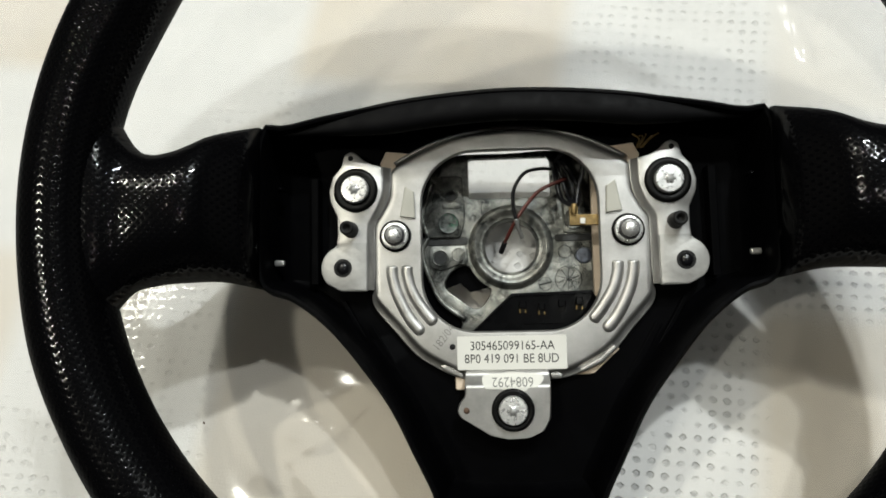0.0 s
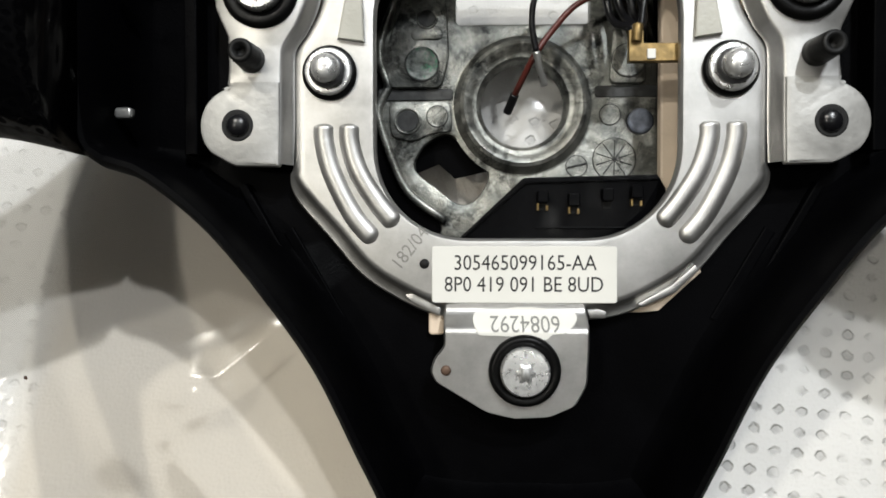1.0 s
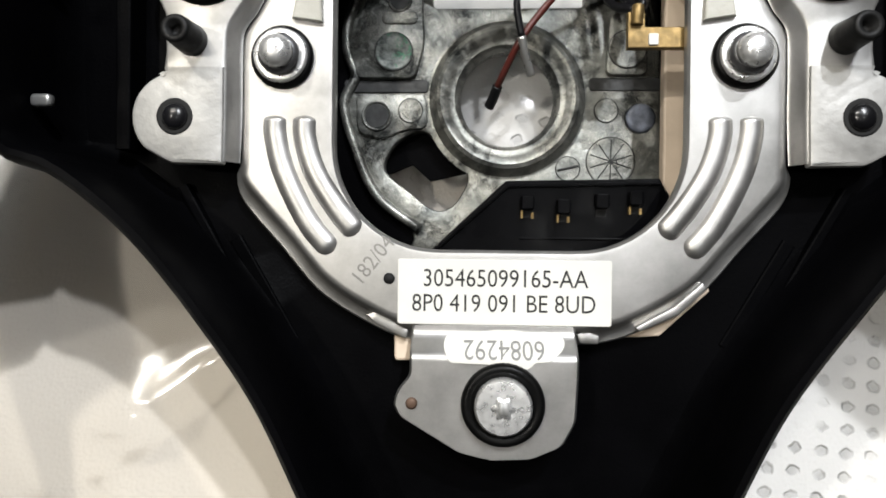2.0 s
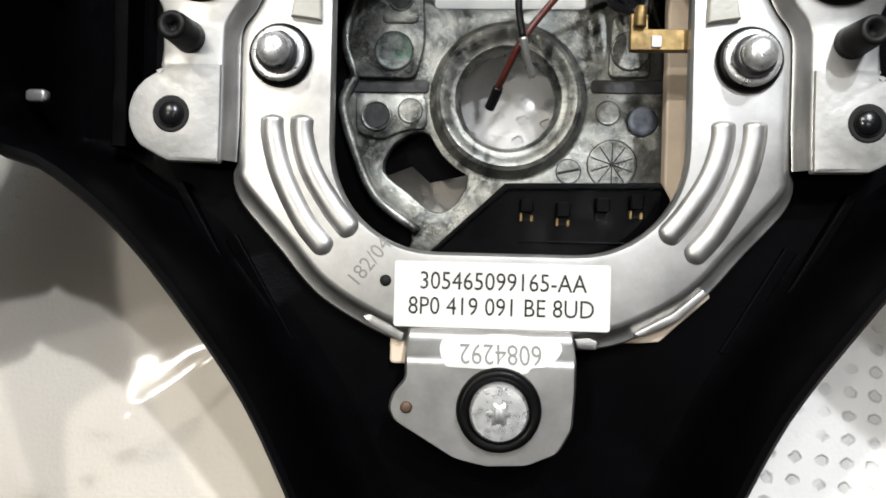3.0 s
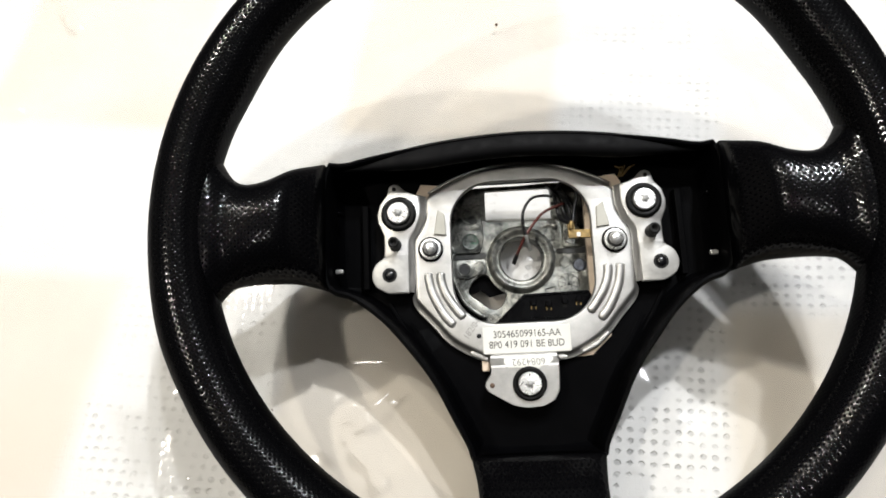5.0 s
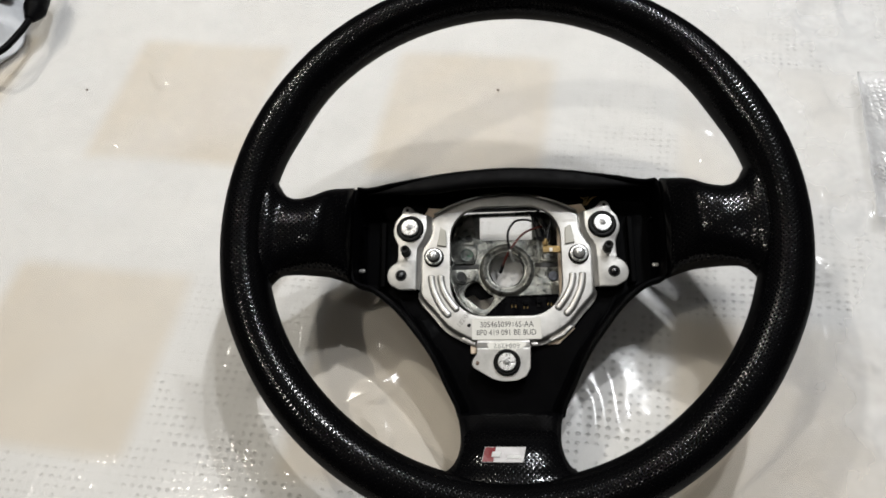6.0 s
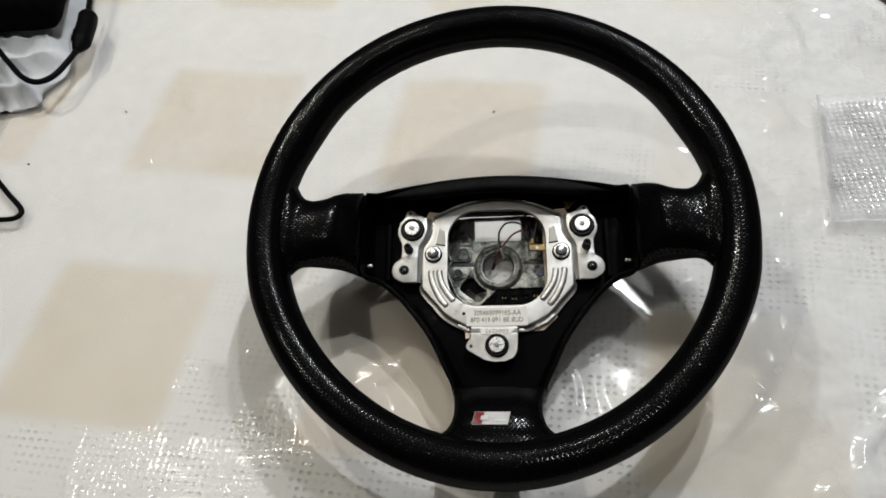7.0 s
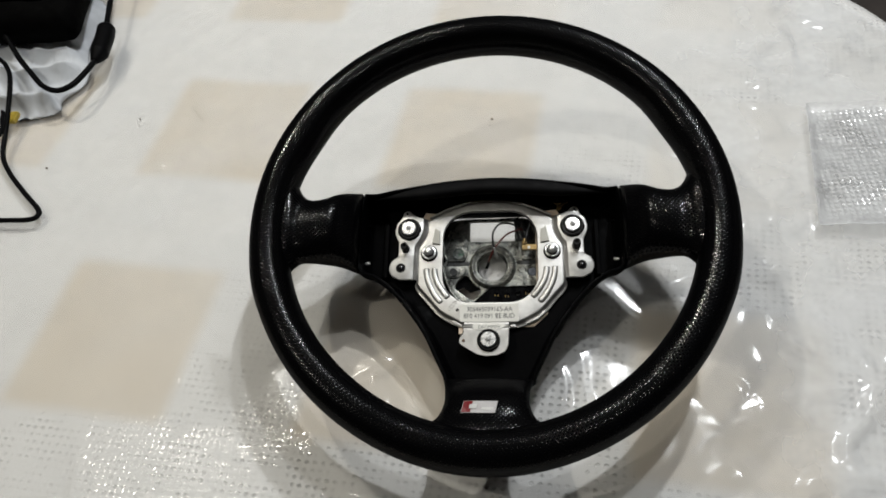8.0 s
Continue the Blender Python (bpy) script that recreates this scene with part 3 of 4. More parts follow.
part("folded_flap", flap([(0.311, 0.186), (0.424, 0.178), (0.410, 0.032), (0.286, 0.038)], 0.0062), FLAP, cover, "folded double layer of the film, hazy and embossed")

table = tagged(new("table"), "dark wooden table hidden under its cloth", "table")
part("tabletop", slab([(-0.1 + (x + 0.1) * 0.99, y * 0.99) for x, y in TABLE], -0.036, -0.0078, 0.004), TABLE_WOOD, table, smooth=False)
for lx, ly in ((-0.80, -0.60), (0.33, -0.60), (-0.80, 0.34), (0.33, 0.34)):
    part("leg", box(lx - 0.03, ly - 0.03, FLOOR_Z, lx + 0.03, ly + 0.03, -0.036, 0.004), TABLE_WOOD, table, smooth=False)

# ================= steering wheel =================
# It lies on its back, tipped a little toward its foot; its own axes: x right, y up the wheel, z out of its face.
WHEEL = Matrix(((0.99964, 0.0, -0.02672, 0.0), (-0.00597, 0.97473, -0.22332, 0.0), (0.02605, 0.2234, 0.97438, 0.0), (0, 0, 0, 1)))
wheel = tagged(new("steering_wheel"), "black leather three-spoke steering wheel, airbag removed, lying on plastic film", "steering wheel")
wheel.matrix_world = WHEEL

RIM_C, RIM_R, RIM_Z, RIM_W, RIM_H = (0.0, 0.005), 0.1705, 0.1028, 0.0145, 0.0178


def bulge(a, centre, width):
    d = (a - centre + math.pi) % (2 * math.pi) - math.pi
    return math.exp(-((d / width) ** 2))


def build_rim():
    na, nf = 320, 40
    rings, uv = [], []
    for i in range(na + 1):
        a = 2 * math.pi * i / na
        grip = bulge(a, radians(28), 0.16) + bulge(a, radians(152), 0.16)
        low = bulge(a, radians(-48), 0.42) + bulge(a, radians(228), 0.42)
        sole = bulge(a, radians(270), 0.42)
        heel = bulge(a, radians(-17), 0.12) + bulge(a, radians(197), 0.12)
        ring, row = [], []
        for j in range(nf + 1):
            f = 2 * math.pi * j / nf
            c, s = math.cos(f), math.sin(f)
            w = RIM_W * (1 + (0.16 * grip + 0.11 * low if c < 0 else 0.07 * heel + 0.16 * sole))
            e = 0.92
            dx = w * math.copysign(abs(c) ** e, c)
            dz = RIM_H * math.copysign(abs(s) ** e, s)
            r = RIM_R + dx
            if j < nf:
                ring.append((RIM_C[0] + r * math.cos(a), RIM_C[1] + r * math.sin(a), RIM_Z + dz))
            row.append((RIM_R * a, j / nf * 0.102))
        rings.append(ring)
        uv.append(row)
    bm = loft(rings, uv=uv)
    bmesh.ops.remove_doubles(bm, verts=bm.verts, dist=1e-6)
    return bm


rim = part("rim", build_rim(), LEATHER, wheel, "perforated black leather rim with a worn sheen")


def section(u0, u1, zc, half, count=44, power=0.8):
    """A rounded slab section between u0 and u1, as (u, z) pairs."""
    mid, hw = (u0 + u1) / 2, (u1 - u0) / 2
    out = []
    for j in range(count):
        f = 2 * math.pi * j / count
        c, s = math.cos(f), math.sin(f)
        out.append((mid + hw * math.copysign(abs(c) ** power, c), zc + (half if s > 0 else min(half, 0.0125)) * math.copysign(abs(s) ** power, s)))
    return out


def spoke(stations, across):
    """A leather spoke from stations (along, low edge, high edge, middle height, half depth)."""
    pts = spline(stations, steps=6)
    rings, uv = [], []
    for along, lo, hi, zc, half in pts:
        sec = section(lo, hi, zc, half)
        rings.append([(along, u, z) if across == "y" else (u, along, z) for u, z in sec])
        row = [(along, u) for u, z in sec]
        uv.append(row + row[:1])
    return loft(rings, cap=True, uv=uv)


SIDE = [(0.172, -0.050, 0.057, 0.1010, 0.0120), (0.162, -0.0485, 0.0580, 0.1000, 0.0130), (0.1545, -0.0352, 0.0435, 0.0985, 0.0135), (0.148, -0.0262, 0.0320, 0.0955, 0.0135),
        (0.141, -0.0232, 0.0290, 0.0905, 0.0178), (0.131, -0.0218, 0.0322, 0.0830, 0.0238), (0.119, -0.0215, 0.0395, 0.0745, 0.0285), (0.1060, -0.0245, 0.0450, 0.0660, 0.0225)]
part("side_spoke", spoke(SIDE, "y"), LEATHER, wheel, "perforated black leather side spoke")
part("side_spoke", spoke([(-x, lo, hi, zc, h) for x, lo, hi, zc, h in SIDE], "y"), LEATHER, wheel, "perforated black leather side spoke")
FOOT = [(-0.1650, -0.060, 0.060, 0.1015, 0.0115), (-0.157, -0.055, 0.055, 0.1005, 0.0125), (-0.1495, -0.044, 0.044, 0.0985, 0.0125), (-0.143, -0.0345, 0.0345, 0.0960, 0.0120),
        (-0.134, -0.0305, 0.0305, 0.0930, 0.0115), (-0.124, -0.0305, 0.0305, 0.0855, 0.0110), (-0.1120, -0.0335, 0.0335, 0.0690, 0.0105)]
part("bottom_spoke", spoke(FOOT, "x"), LEATHER, wheel, "black leather bottom spoke with a small badge")

# black hub tray that carries the bracket
TRAY_HALF = [(0, 0.0565), (0.030, 0.0550), (0.055, 0.0520), (0.080, 0.0480), (0.0960, 0.0448), (0.1040, 0.0458), (0.1085, 0.0360), (0.1090, 0.0150), (0.1085, -0.0150), (0.1045, -0.0258),
             (0.0930, -0.0302), (0.0785, -0.0418), (0.0655, -0.0575), (0.0530, -0.0750), (0.0430, -0.0950), (0.0365, -0.1080), (0.0335, -0.1150), (0.016, -0.1180), (0, -0.1180)]
TRAY_MID = np.array([0.0, -0.022])
TRAY = polar(spline(mirrored(TRAY_HALF), True, 6), TRAY_MID, 240)
TRAY[:, 1] += 0.0016 * np.clip((TRAY[:, 1] - 0.03) / 0.015, 0, 1)
TRAY[:, 0] += np.where(TRAY[:, 0] < 0, 0.0013 * np.clip((-0.025 - TRAY[:, 1]) / 0.03, 0, 1), 0.0)
OPENING = rounded_rect(-0.0394, -0.0443, 0.0390, 0.0363, 0.0235, 12)
WELL = polar(rounded_rect(-0.0475, -0.052, 0.0475, 0.0435, 0.02, 10), TRAY_MID, 240)


def build_tray():
    rings = [ring_at(TRAY, 0.016, 0.031), ring_at(TRAY, 0.010, 0.034), ring_at(TRAY, 0.004, 0.048), ring_at(TRAY, 0.0006, 0.060), ring_at(TRAY, 0.0, 0.0655),
             ring_at(TRAY, 0.0006, 0.0688), ring_at(TRAY, 0.0018, 0.0700), ring_at(TRAY, 0.0030, 0.0696), ring_at(TRAY, 0.0038, 0.0675), ring_at(TRAY, 0.0044, 0.060),
             ring_at(TRAY, 0.0052, 0.050), ring_at(TRAY, 0.0060, 0.0440), ring_at(TRAY, 0.0080, 0.0420)]
    rings += [np.c_[WELL * (1 - 0.0) + 0.0, np.full(len(WELL), 0.0405)], np.c_[WELL, np.full(len(WELL), 0.0395)], np.c_[TRAY_MID + (WELL - TRAY_MID) * 0.985, np.full(len(WELL), 0.020)]]
    return loft(rings)


tray = part("hub_tray", build_tray(), PLASTIC, wheel, "dark moulded hub tray open in the middle", sharp=40)
# soft padded band along the tray's upper edge


def build_band():
    keep = [i for i in range(len(TRAY)) if TRAY[i, 1] > 0.036 and abs(TRAY[i, 0]) < 0.1035]
    keep.sort(key=lambda i: TRAY[i, 0])
    nrm = outward(TRAY)
    rings = []
    for k, i in enumerate(keep):
        size = math.sin(min(1.0, 0.12 + min(k, len(keep) - 1 - k) / 18) * math.pi / 2)
        mid = TRAY[i] - nrm[i] * (0.0020 + 0.0042 * size)
        ring = []
        for a in np.linspace(0, 2 * np.pi, 24, endpoint=False):
            c, n = math.cos(a), math.sin(a)
            out = 0.0072 * size * math.copysign(abs(c) ** 0.8, c)
            ring.append((mid[0] + nrm[i, 0] * out, mid[1] + nrm[i, 1] * out, 0.0640 + 0.0015 * size + 0.0054 * size * math.copysign(abs(n) ** 0.8, n) - 0.16 * out))
        rings.append(ring)
    return loft(rings, cap=True)


part("upper_band", build_band(), TRIM, tray, "soft black padded band along the top of the hub")
# ribs and clips on the tray's floor
for sx in (-1, 1):
    for a, b, w, h in (((0.064, -0.042), (0.050, -0.066), 0.0016, -0.0005), ((0.076, -0.030), (0.052, -0.072), 0.0012, 0.0015), ((0.058, -0.030), (0.050, -0.046), 0.0014, -0.0010),
                       ((0.088, 0.026), (0.088, -0.022), 0.0018, 0.0060)):
        d = np.array(b) - np.array(a)
        n = np.array([-d[1], d[0]]) / np.linalg.norm(d) * w
        quad = [np.array(a) + n, np.array(b) + n, np.array(b) - n, np.array(a) - n]
        part("rib", slab([(sx * q[0], q[1]) for q in quad], 0.0405, 0.0430 + h, 0.0005), PLASTIC, tray, smooth=False)
    part("clip", box(min(sx * 0.0990, sx * 0.1035), -0.0142, 0.0560, max(sx * 0.0990, sx * 0.1035), -0.0114, 0.0585, 0.0006), TINNED, tray, "small bright metal spring clip")
    part("clip", tube([(sx * 0.0995, 0.0195, 0.0560), (sx * 0.1005, 0.0200, 0.0600), (sx * 0.1015, 0.0190, 0.0575)], 0.0009, 8), GLOSSY_PLASTIC, tray)

# ---- cast hub ----
CAST_OUT = [(-0.0195, -0.0475), (-0.0245, -0.0402), (-0.0355, -0.0310), (-0.0426, -0.0157), (-0.0452, -0.0047), (-0.0422, 0.0025), (-0.0444, 0.0096), (-0.0441, 0.0176), (-0.0395, 0.0300), (-0.0350, 0.0430), (0.0000, 0.0445),
            (0.0360, 0.0430), (0.0420, 0.0200), (0.0430, -0.0200), (0.0420, -0.0470)]
BORE = (0.0012, -0.0036)
BORE_R = 0.0131
WINDOW = spline([(-0.0212, -0.0126), (-0.0271, -0.0142), (-0.0307, -0.0174), (-0.0324, -0.0234), (-0.0250, -0.0296), (-0.0190, -0.0340), (-0.0144, -0.0335), (-0.0109, -0.0293), (-0.0096, -0.0239), (-0.0152, -0.0185)], True, 4)
SLOT = rounded_rect(-0.0195, 0.0215, 0.0220, 0.0420, 0.0015, 4)
circle = lambda c, r, k=40: [(c[0] + r * math.cos(2 * math.pi * i / k), c[1] + r * math.sin(2 * math.pi * i / k)) for i in range(k)]  # noqa: E731
LOOK_HOLE = circle((0.0370, -0.0090), 0.0036, 18)
hub = part("hub_casting", slab(spline(CAST_OUT, True, 4), 0.0095, 0.0140, 0.0008, [circle(BORE, BORE_R), WINDOW, SLOT, LOOK_HOLE]), CAST, wheel, "mottled grey die-cast hub with a splined bore", sharp=35)
hub.matrix_local = Matrix.Translation((-0.0006, -0.0016, 0.0085)) @ Matrix.Diagonal((0.946, 0.952, 1, 1))


def build_boss():
    k = 150
    prof = [(0.0230, 0.0138), (0.0214, 0.0141), (0.0203, 0.0156), (0.0193, 0.0171), (0.0182, 0.0177), (0.0172, 0.0174), (0.0162, 0.0166), (0.0152, 0.0161), (0.0144, 0.0160), (0.0138, 0.0153), (0.0134, 0.0140)]
    rings = []
    for r, z in prof:
        rings.append([(BORE[0] + r * math.cos(2 * math.pi * i / k), BORE[1] + r * math.sin(2 * math.pi * i / k), z) for i in range(k)])
    for r, z in ((0.0131, 0.0130), (0.0131, 0.0104)):
        rings.append([(BORE[0] + (r - 0.0003 * (i % 2)) * math.cos(2 * math.pi * i / k), BORE[1] + (r - 0.0003 * (i % 2)) * math.sin(2 * math.pi * i / k), z) for i in range(k)])
    rings.append([(BORE[0] + 0.0200 * math.cos(2 * math.pi * i / k), BORE[1] + 0.0200 * math.sin(2 * math.pi * i / k), 0.0104) for i in range(k)])
    rings.append([(BORE[0] + 0.0200 * math.cos(2 * math.pi * i / k), BORE[1] + 0.0200 * math.sin(2 * math.pi * i / k), 0.0097) for i in range(k)])
    return loft(rings)


part("splined_boss", build_boss(), CAST, hub, "raised round boss with a toothed bore", sharp=24)
for c, r, h, sunk in (((-0.0300, 0.0089), 0.0052, 0.0008, False), ((-0.0346, -0.0084), 0.0038, 0.0006, True), ((-0.0253, -0.0070), 0.0033, 0.0004, False), ((0.0282, -0.0067), 0.0032, 0.0004, False),
                      ((-0.0285, 0.0230), 0.0030, 0.0006, True), ((0.0180, -0.0225), 0.0033, 0.0003, False), ((0.0296, -0.0205), 0.0066, 0.0003, False), ((0.0333, 0.0093), 0.0051, 0.0006, False)):
    z = 0.0139 if c[0] > 0.025 and c[1] < 0 or abs(c[0]) < 0.02 else 0.0151 if c[1] < 0 else 0.0161 if c[0] > 0 else 0.0159
    if sunk:
        part("ejector_mark", turned([(r * 1.15, z), (r * 1.12, z + 0.0004), (r, z + 0.0006), (r * 0.92, z + 0.0003), (r * 0.9, z + 0.00015)], c, 28), CAST, hub)
        part("pit", turned([(r * 0.86, z + 0.00015), (r * 0.84, z + 0.0003)], c, 24), DARK_CAST, hub, smooth=False)
    else:
        part("oxide_plug" if c[0] < -0.029 else "ejector_mark", turned([(r, z), (r, z + h * 0.7), (r * 0.93, z + h), (r * 0.80, z + h * 0.9)], c, 28), OXIDE if c[0] < -0.029 else CAST, hub, smooth=False)
        part("ring_groove", tube([(c[0] + r * math.cos(q * 0.2618), c[1] + r * math.sin(q * 0.2618), z + h * 0.6) for q in range(25)], 0.00018, 6, steps=1), DARK_CAST, hub)
for quad, top in (([(-0.0410, 0.0019), (-0.0240, 0.0017), (-0.0216, 0.0115), (-0.0228, 0.0330), (-0.0350, 0.0330), (-0.0380, 0.0225), (-0.0424, 0.0120)], 0.0160), ([(0.0276, 0.0025), (0.0388, 0.0025), (0.0390, 0.0190), (0.0286, 0.0190)], 0.0162),
                  ([(-0.0405, -0.0022), (-0.0212, -0.0024), (-0.0206, -0.0118), (-0.0270, -0.0122), (-0.0330, -0.0150), (-0.0400, -0.0130)], 0.0152)):
    part("raised_pad", slab(soft_poly(quad, 0.0022), 0.0138, top, 0.0006), CAST, hub, sharp=35)
# dark boxes put where the channels between the pads lie in shade
for x0, y0, x1, y1 in ((-0.0440, -0.0019, -0.0205, 0.0017), (0.0235, -0.0014, 0.0430, 0.0022)):
    part("dark_channel", box(x0, y0, 0.0136, x1, y1, 0.0144, 0.0006), DARK_CAST, hub, smooth=False)
part("embossed_mark", slab(rounded_rect(-0.0333, 0.0163, -0.0235, 0.0197, 0.0015, 5), 0.0158, 0.0164, 0.0003), CAST, hub)
for q in range(5):
    a = 0.3 + q * math.pi / 5
    ux, uy = 0.0058 * math.cos(a), 0.0058 * math.sin(a)
    part("dial_bar", tube([(0.0296 - ux, -0.0205 - uy, 0.01425), (0.0296 + ux, -0.0205 + uy, 0.01425)], 0.00016, 6), DARK_CAST, hub)
part("dial_bar", tube([(0.0152, -0.0230, 0.01425), (0.0208, -0.0218, 0.01425)], 0.00032, 6), DARK_CAST, hub)
edge = spline([(-0.0225, -0.0395, 0.0148), (-0.0345, -0.0302, 0.0148), (-0.0412, -0.0155, 0.0148), (-0.0438, -0.0047, 0.0148), (-0.0408, 0.0025, 0.0148), (-0.0430, 0.0096, 0.0148), (-0.0427, 0.0176, 0.0148), (-0.0380, 0.0300, 0.0148)], steps=4)
part("edge_bead", tube(edge, 0.0014, 8, steps=2), CAST, hub)

part("plug", turned([(0.0040, 0.0136), (0.0040, 0.0142), (0.0034, 0.0148), (0.0022, 0.0145), (0.0006, 0.0147)], (0.0376, -0.0088), 24), BLUE_PLUG, hub, "blue-grey round plug")
# added ledge stands for the window's dark inner wall and shade
part("window_dark", slab([(-0.0335, -0.0245), (-0.0251, -0.0212), (-0.0200, -0.0258), (-0.0080, -0.0232), (-0.0120, -0.0160), (-0.0210, -0.0105), (-0.0335, -0.0130)], 0.0084, 0.0096, 0.0002), PLASTIC, hub, "black ledge put in for the window's dark wall and shade", smooth=False)
# added black sheet standing for the dark gap around the casting
BACK_HOLE = np.array([0.0, -0.001]) + (np.array(spline(CAST_OUT, True, 4)) - np.array([0.0, -0.001])) * 0.95
part("gap_sheet", slab(rounded_rect(-0.0560, -0.0500, 0.0560, 0.0440, 0.010, 6), 0.0122, 0.0132, 0.0003, [BACK_HOLE]), PLASTIC, hub, "black sheet put in for the dark gap around the hub", smooth=False)

# ---- black contact block ----
block = part("contact_block", slab([(-0.0235, -0.0490), (0.0005, -0.0266), (0.0400, -0.0258), (0.0425, -0.0300), (0.0425, -0.0510), (-0.0235, -0.0510)], 0.0075, 0.0245, 0.0007), GLOSSY_PLASTIC, wheel, "black plastic contact block with four slots", smooth=False)
block.matrix_local = Matrix.Translation((-0.0006, -0.0030, 0.0130)) @ Matrix.Diagonal((0.919, 0.925, 1, 1))
part("ledge", slab([(-0.0195, -0.0468), (0.0012, -0.0284), (0.0400, -0.0276), (0.0400, -0.0268), (0.0008, -0.0274), (-0.0205, -0.0466)], 0.0245, 0.0254, 0.0002), GLOSSY_PLASTIC, block, smooth=False)
part("ledge", box(0.004, -0.0418, 0.0243, 0.040, -0.0412, 0.0250, 0.0002), GLOSSY_PLASTIC, block, smooth=False)
for i, (sx, sy) in enumerate(((0.0060, -0.0334), (0.0152, -0.0344), (0.0250, -0.0330), (0.0335, -0.0322))):
    part("slot", box(sx - 0.0013, sy - 0.0028, 0.0243, sx + 0.0013, sy + 0.0028, 0.0247, 0.0001), DARK_HOLE, block, smooth=False)
    part("slot_wall", box(sx - 0.0017, sy - 0.0008, 0.0245, sx + 0.0017, sy + 0.0030, 0.0272, 0.0004), GLOSSY_PLASTIC, block, smooth=False)
    if i != 2:
        part("contact", box(sx - 0.0017, sy - 0.0030, 0.0245, sx - 0.0011, sy - 0.0009, 0.0260, 0.0001), GOLD, block, "small gold contact", smooth=False)
        part("contact", box(sx + 0.0010, sy - 0.0030, 0.0245, sx + 0.0017, sy - 0.0014, 0.0256, 0.0001), GOLD, block, "small gold contact", smooth=False)

# ---- steel airbag bracket ----
PLATE_HALF = [(0, 0.0458), (0.0170, 0.0442), (0.0315, 0.0402), (0.0445, 0.0342), (0.0524, 0.0292), (0.0535, 0.0245), (0.0538, 0.0165), (0.0572, 0.0095), (0.0604, 0.0045), (0.0609, -0.0020),
              (0.0609, -0.0235), (0.0617, -0.0272), (0.0608, -0.0308), (0.0574, -0.0352), (0.0508, -0.0425), (0.0415, -0.0530), (0.0295, -0.0602), (0.0215, -0.0630), (0.0120, -0.0638), (0, -0.0638)]
PLATE_MID = np.array([0.0, -0.004])
PLATE_Z = 0.0482
PLATE = polar(spline(mirrored(PLATE_HALF), True, 5), PLATE_MID, 260)
HOLE = polar(OPENING, PLATE_MID, 260)


def build_plate():
    low = np.clip((-0.0245 - PLATE[:, 1]) / 0.009, 0.0, 1.0)
    nrm = outward(PLATE)
    rings = []
    # a stepped flange along the lower edge, a plain rounded edge above
    for out_by, down, drop in ((0.0018, 0.0060, 0.0020), (0.0021, 0.0042, 0.0016), (0.0017, 0.0036, 0.0012), (-0.0004, 0.0033, 0.0006), (-0.0010, 0.0028, 0.0003), (-0.0016, 0.0008, 0.0001), (-0.0024, 0.0001, 0.0)):
        k = low * out_by + (1 - low) * min(out_by, 0.0)
        z = PLATE_Z - (low * down + (1 - low) * drop)
        rings.append(np.c_[PLATE + nrm * k[:, None], z])
    rings.append(np.c_[PLATE - nrm * 0.0034, np.full(len(PLATE), PLATE_Z)])
    mid = (PLATE + HOLE) / 2
    rings.append(np.c_[mid, np.full(len(PLATE), PLATE_Z)])
    rings += [ring_at(HOLE, -0.0016, PLATE_Z), ring_at(HOLE, -0.0006, PLATE_Z - 0.00015), ring_at(HOLE, 0.0, PLATE_Z - 0.0008), ring_at(HOLE, 0.0001, PLATE_Z - 0.0026)]
    return loft(rings)


bracket = part("airbag_bracket", build_plate(), STEEL, wheel, "pressed sheet-steel airbag bracket with labels and screws", sharp=38)
# flange along the plate's upper edge
LIP = [(x, y) for x, y in PLATE if y > 0.030]
LIP.sort(key=lambda q: q[0])
part("upper_flange", tube([(x * 1.02, y + 0.0012, PLATE_Z - 0.0022) for x, y in LIP[::4]], 0.0011, 8, steps=2), STEEL, bracket)

# ears that carry the upper screws, a step above the plate
EAR = [(-0.0566, 0.0300), (-0.0612, 0.0313), (-0.0648, 0.0332), (-0.0682, 0.0366), (-0.0708, 0.0374), (-0.0736, 0.0358), (-0.0750, 0.0305), (-0.0788, 0.0260), (-0.0806, 0.0195), (-0.0802, 0.0150),
       (-0.0784, 0.0108), (-0.0770, 0.0078), (-0.0768, -0.0005), (-0.0772, -0.0040), (-0.0768, -0.0054)] + [(-0.0743 + 0.0100 * math.cos(radians(q)), -0.0152 + 0.0100 * math.sin(radians(q))) for q in range(104, 232, 12)] + [(-0.0770, -0.0247), (-0.0750, -0.0256), (-0.0636, -0.0258), (-0.0634, -0.0150), (-0.0634, -0.0020), (-0.0628, 0.0050), (-0.0590, 0.0110), (-0.0562, 0.0190)]
STEP_IN = [(-0.0528, 0.0298), (-0.0536, 0.0180), (-0.0568, 0.0098), (-0.0601, 0.0048), (-0.0606, -0.0020), (-0.0606, -0.0150), (-0.0610, -0.0250)]
STEP_OUT = [(-0.0566, 0.0300), (-0.0568, 0.0190), (-0.0594, 0.0112), (-0.0630, 0.0050), (-0.0636, -0.0020), (-0.0636, -0.0150), (-0.0638, -0.0250)]
EAR_Z = 0.0517
LUG_FOLD = -0.0042
LUG_RISE = 0.0007
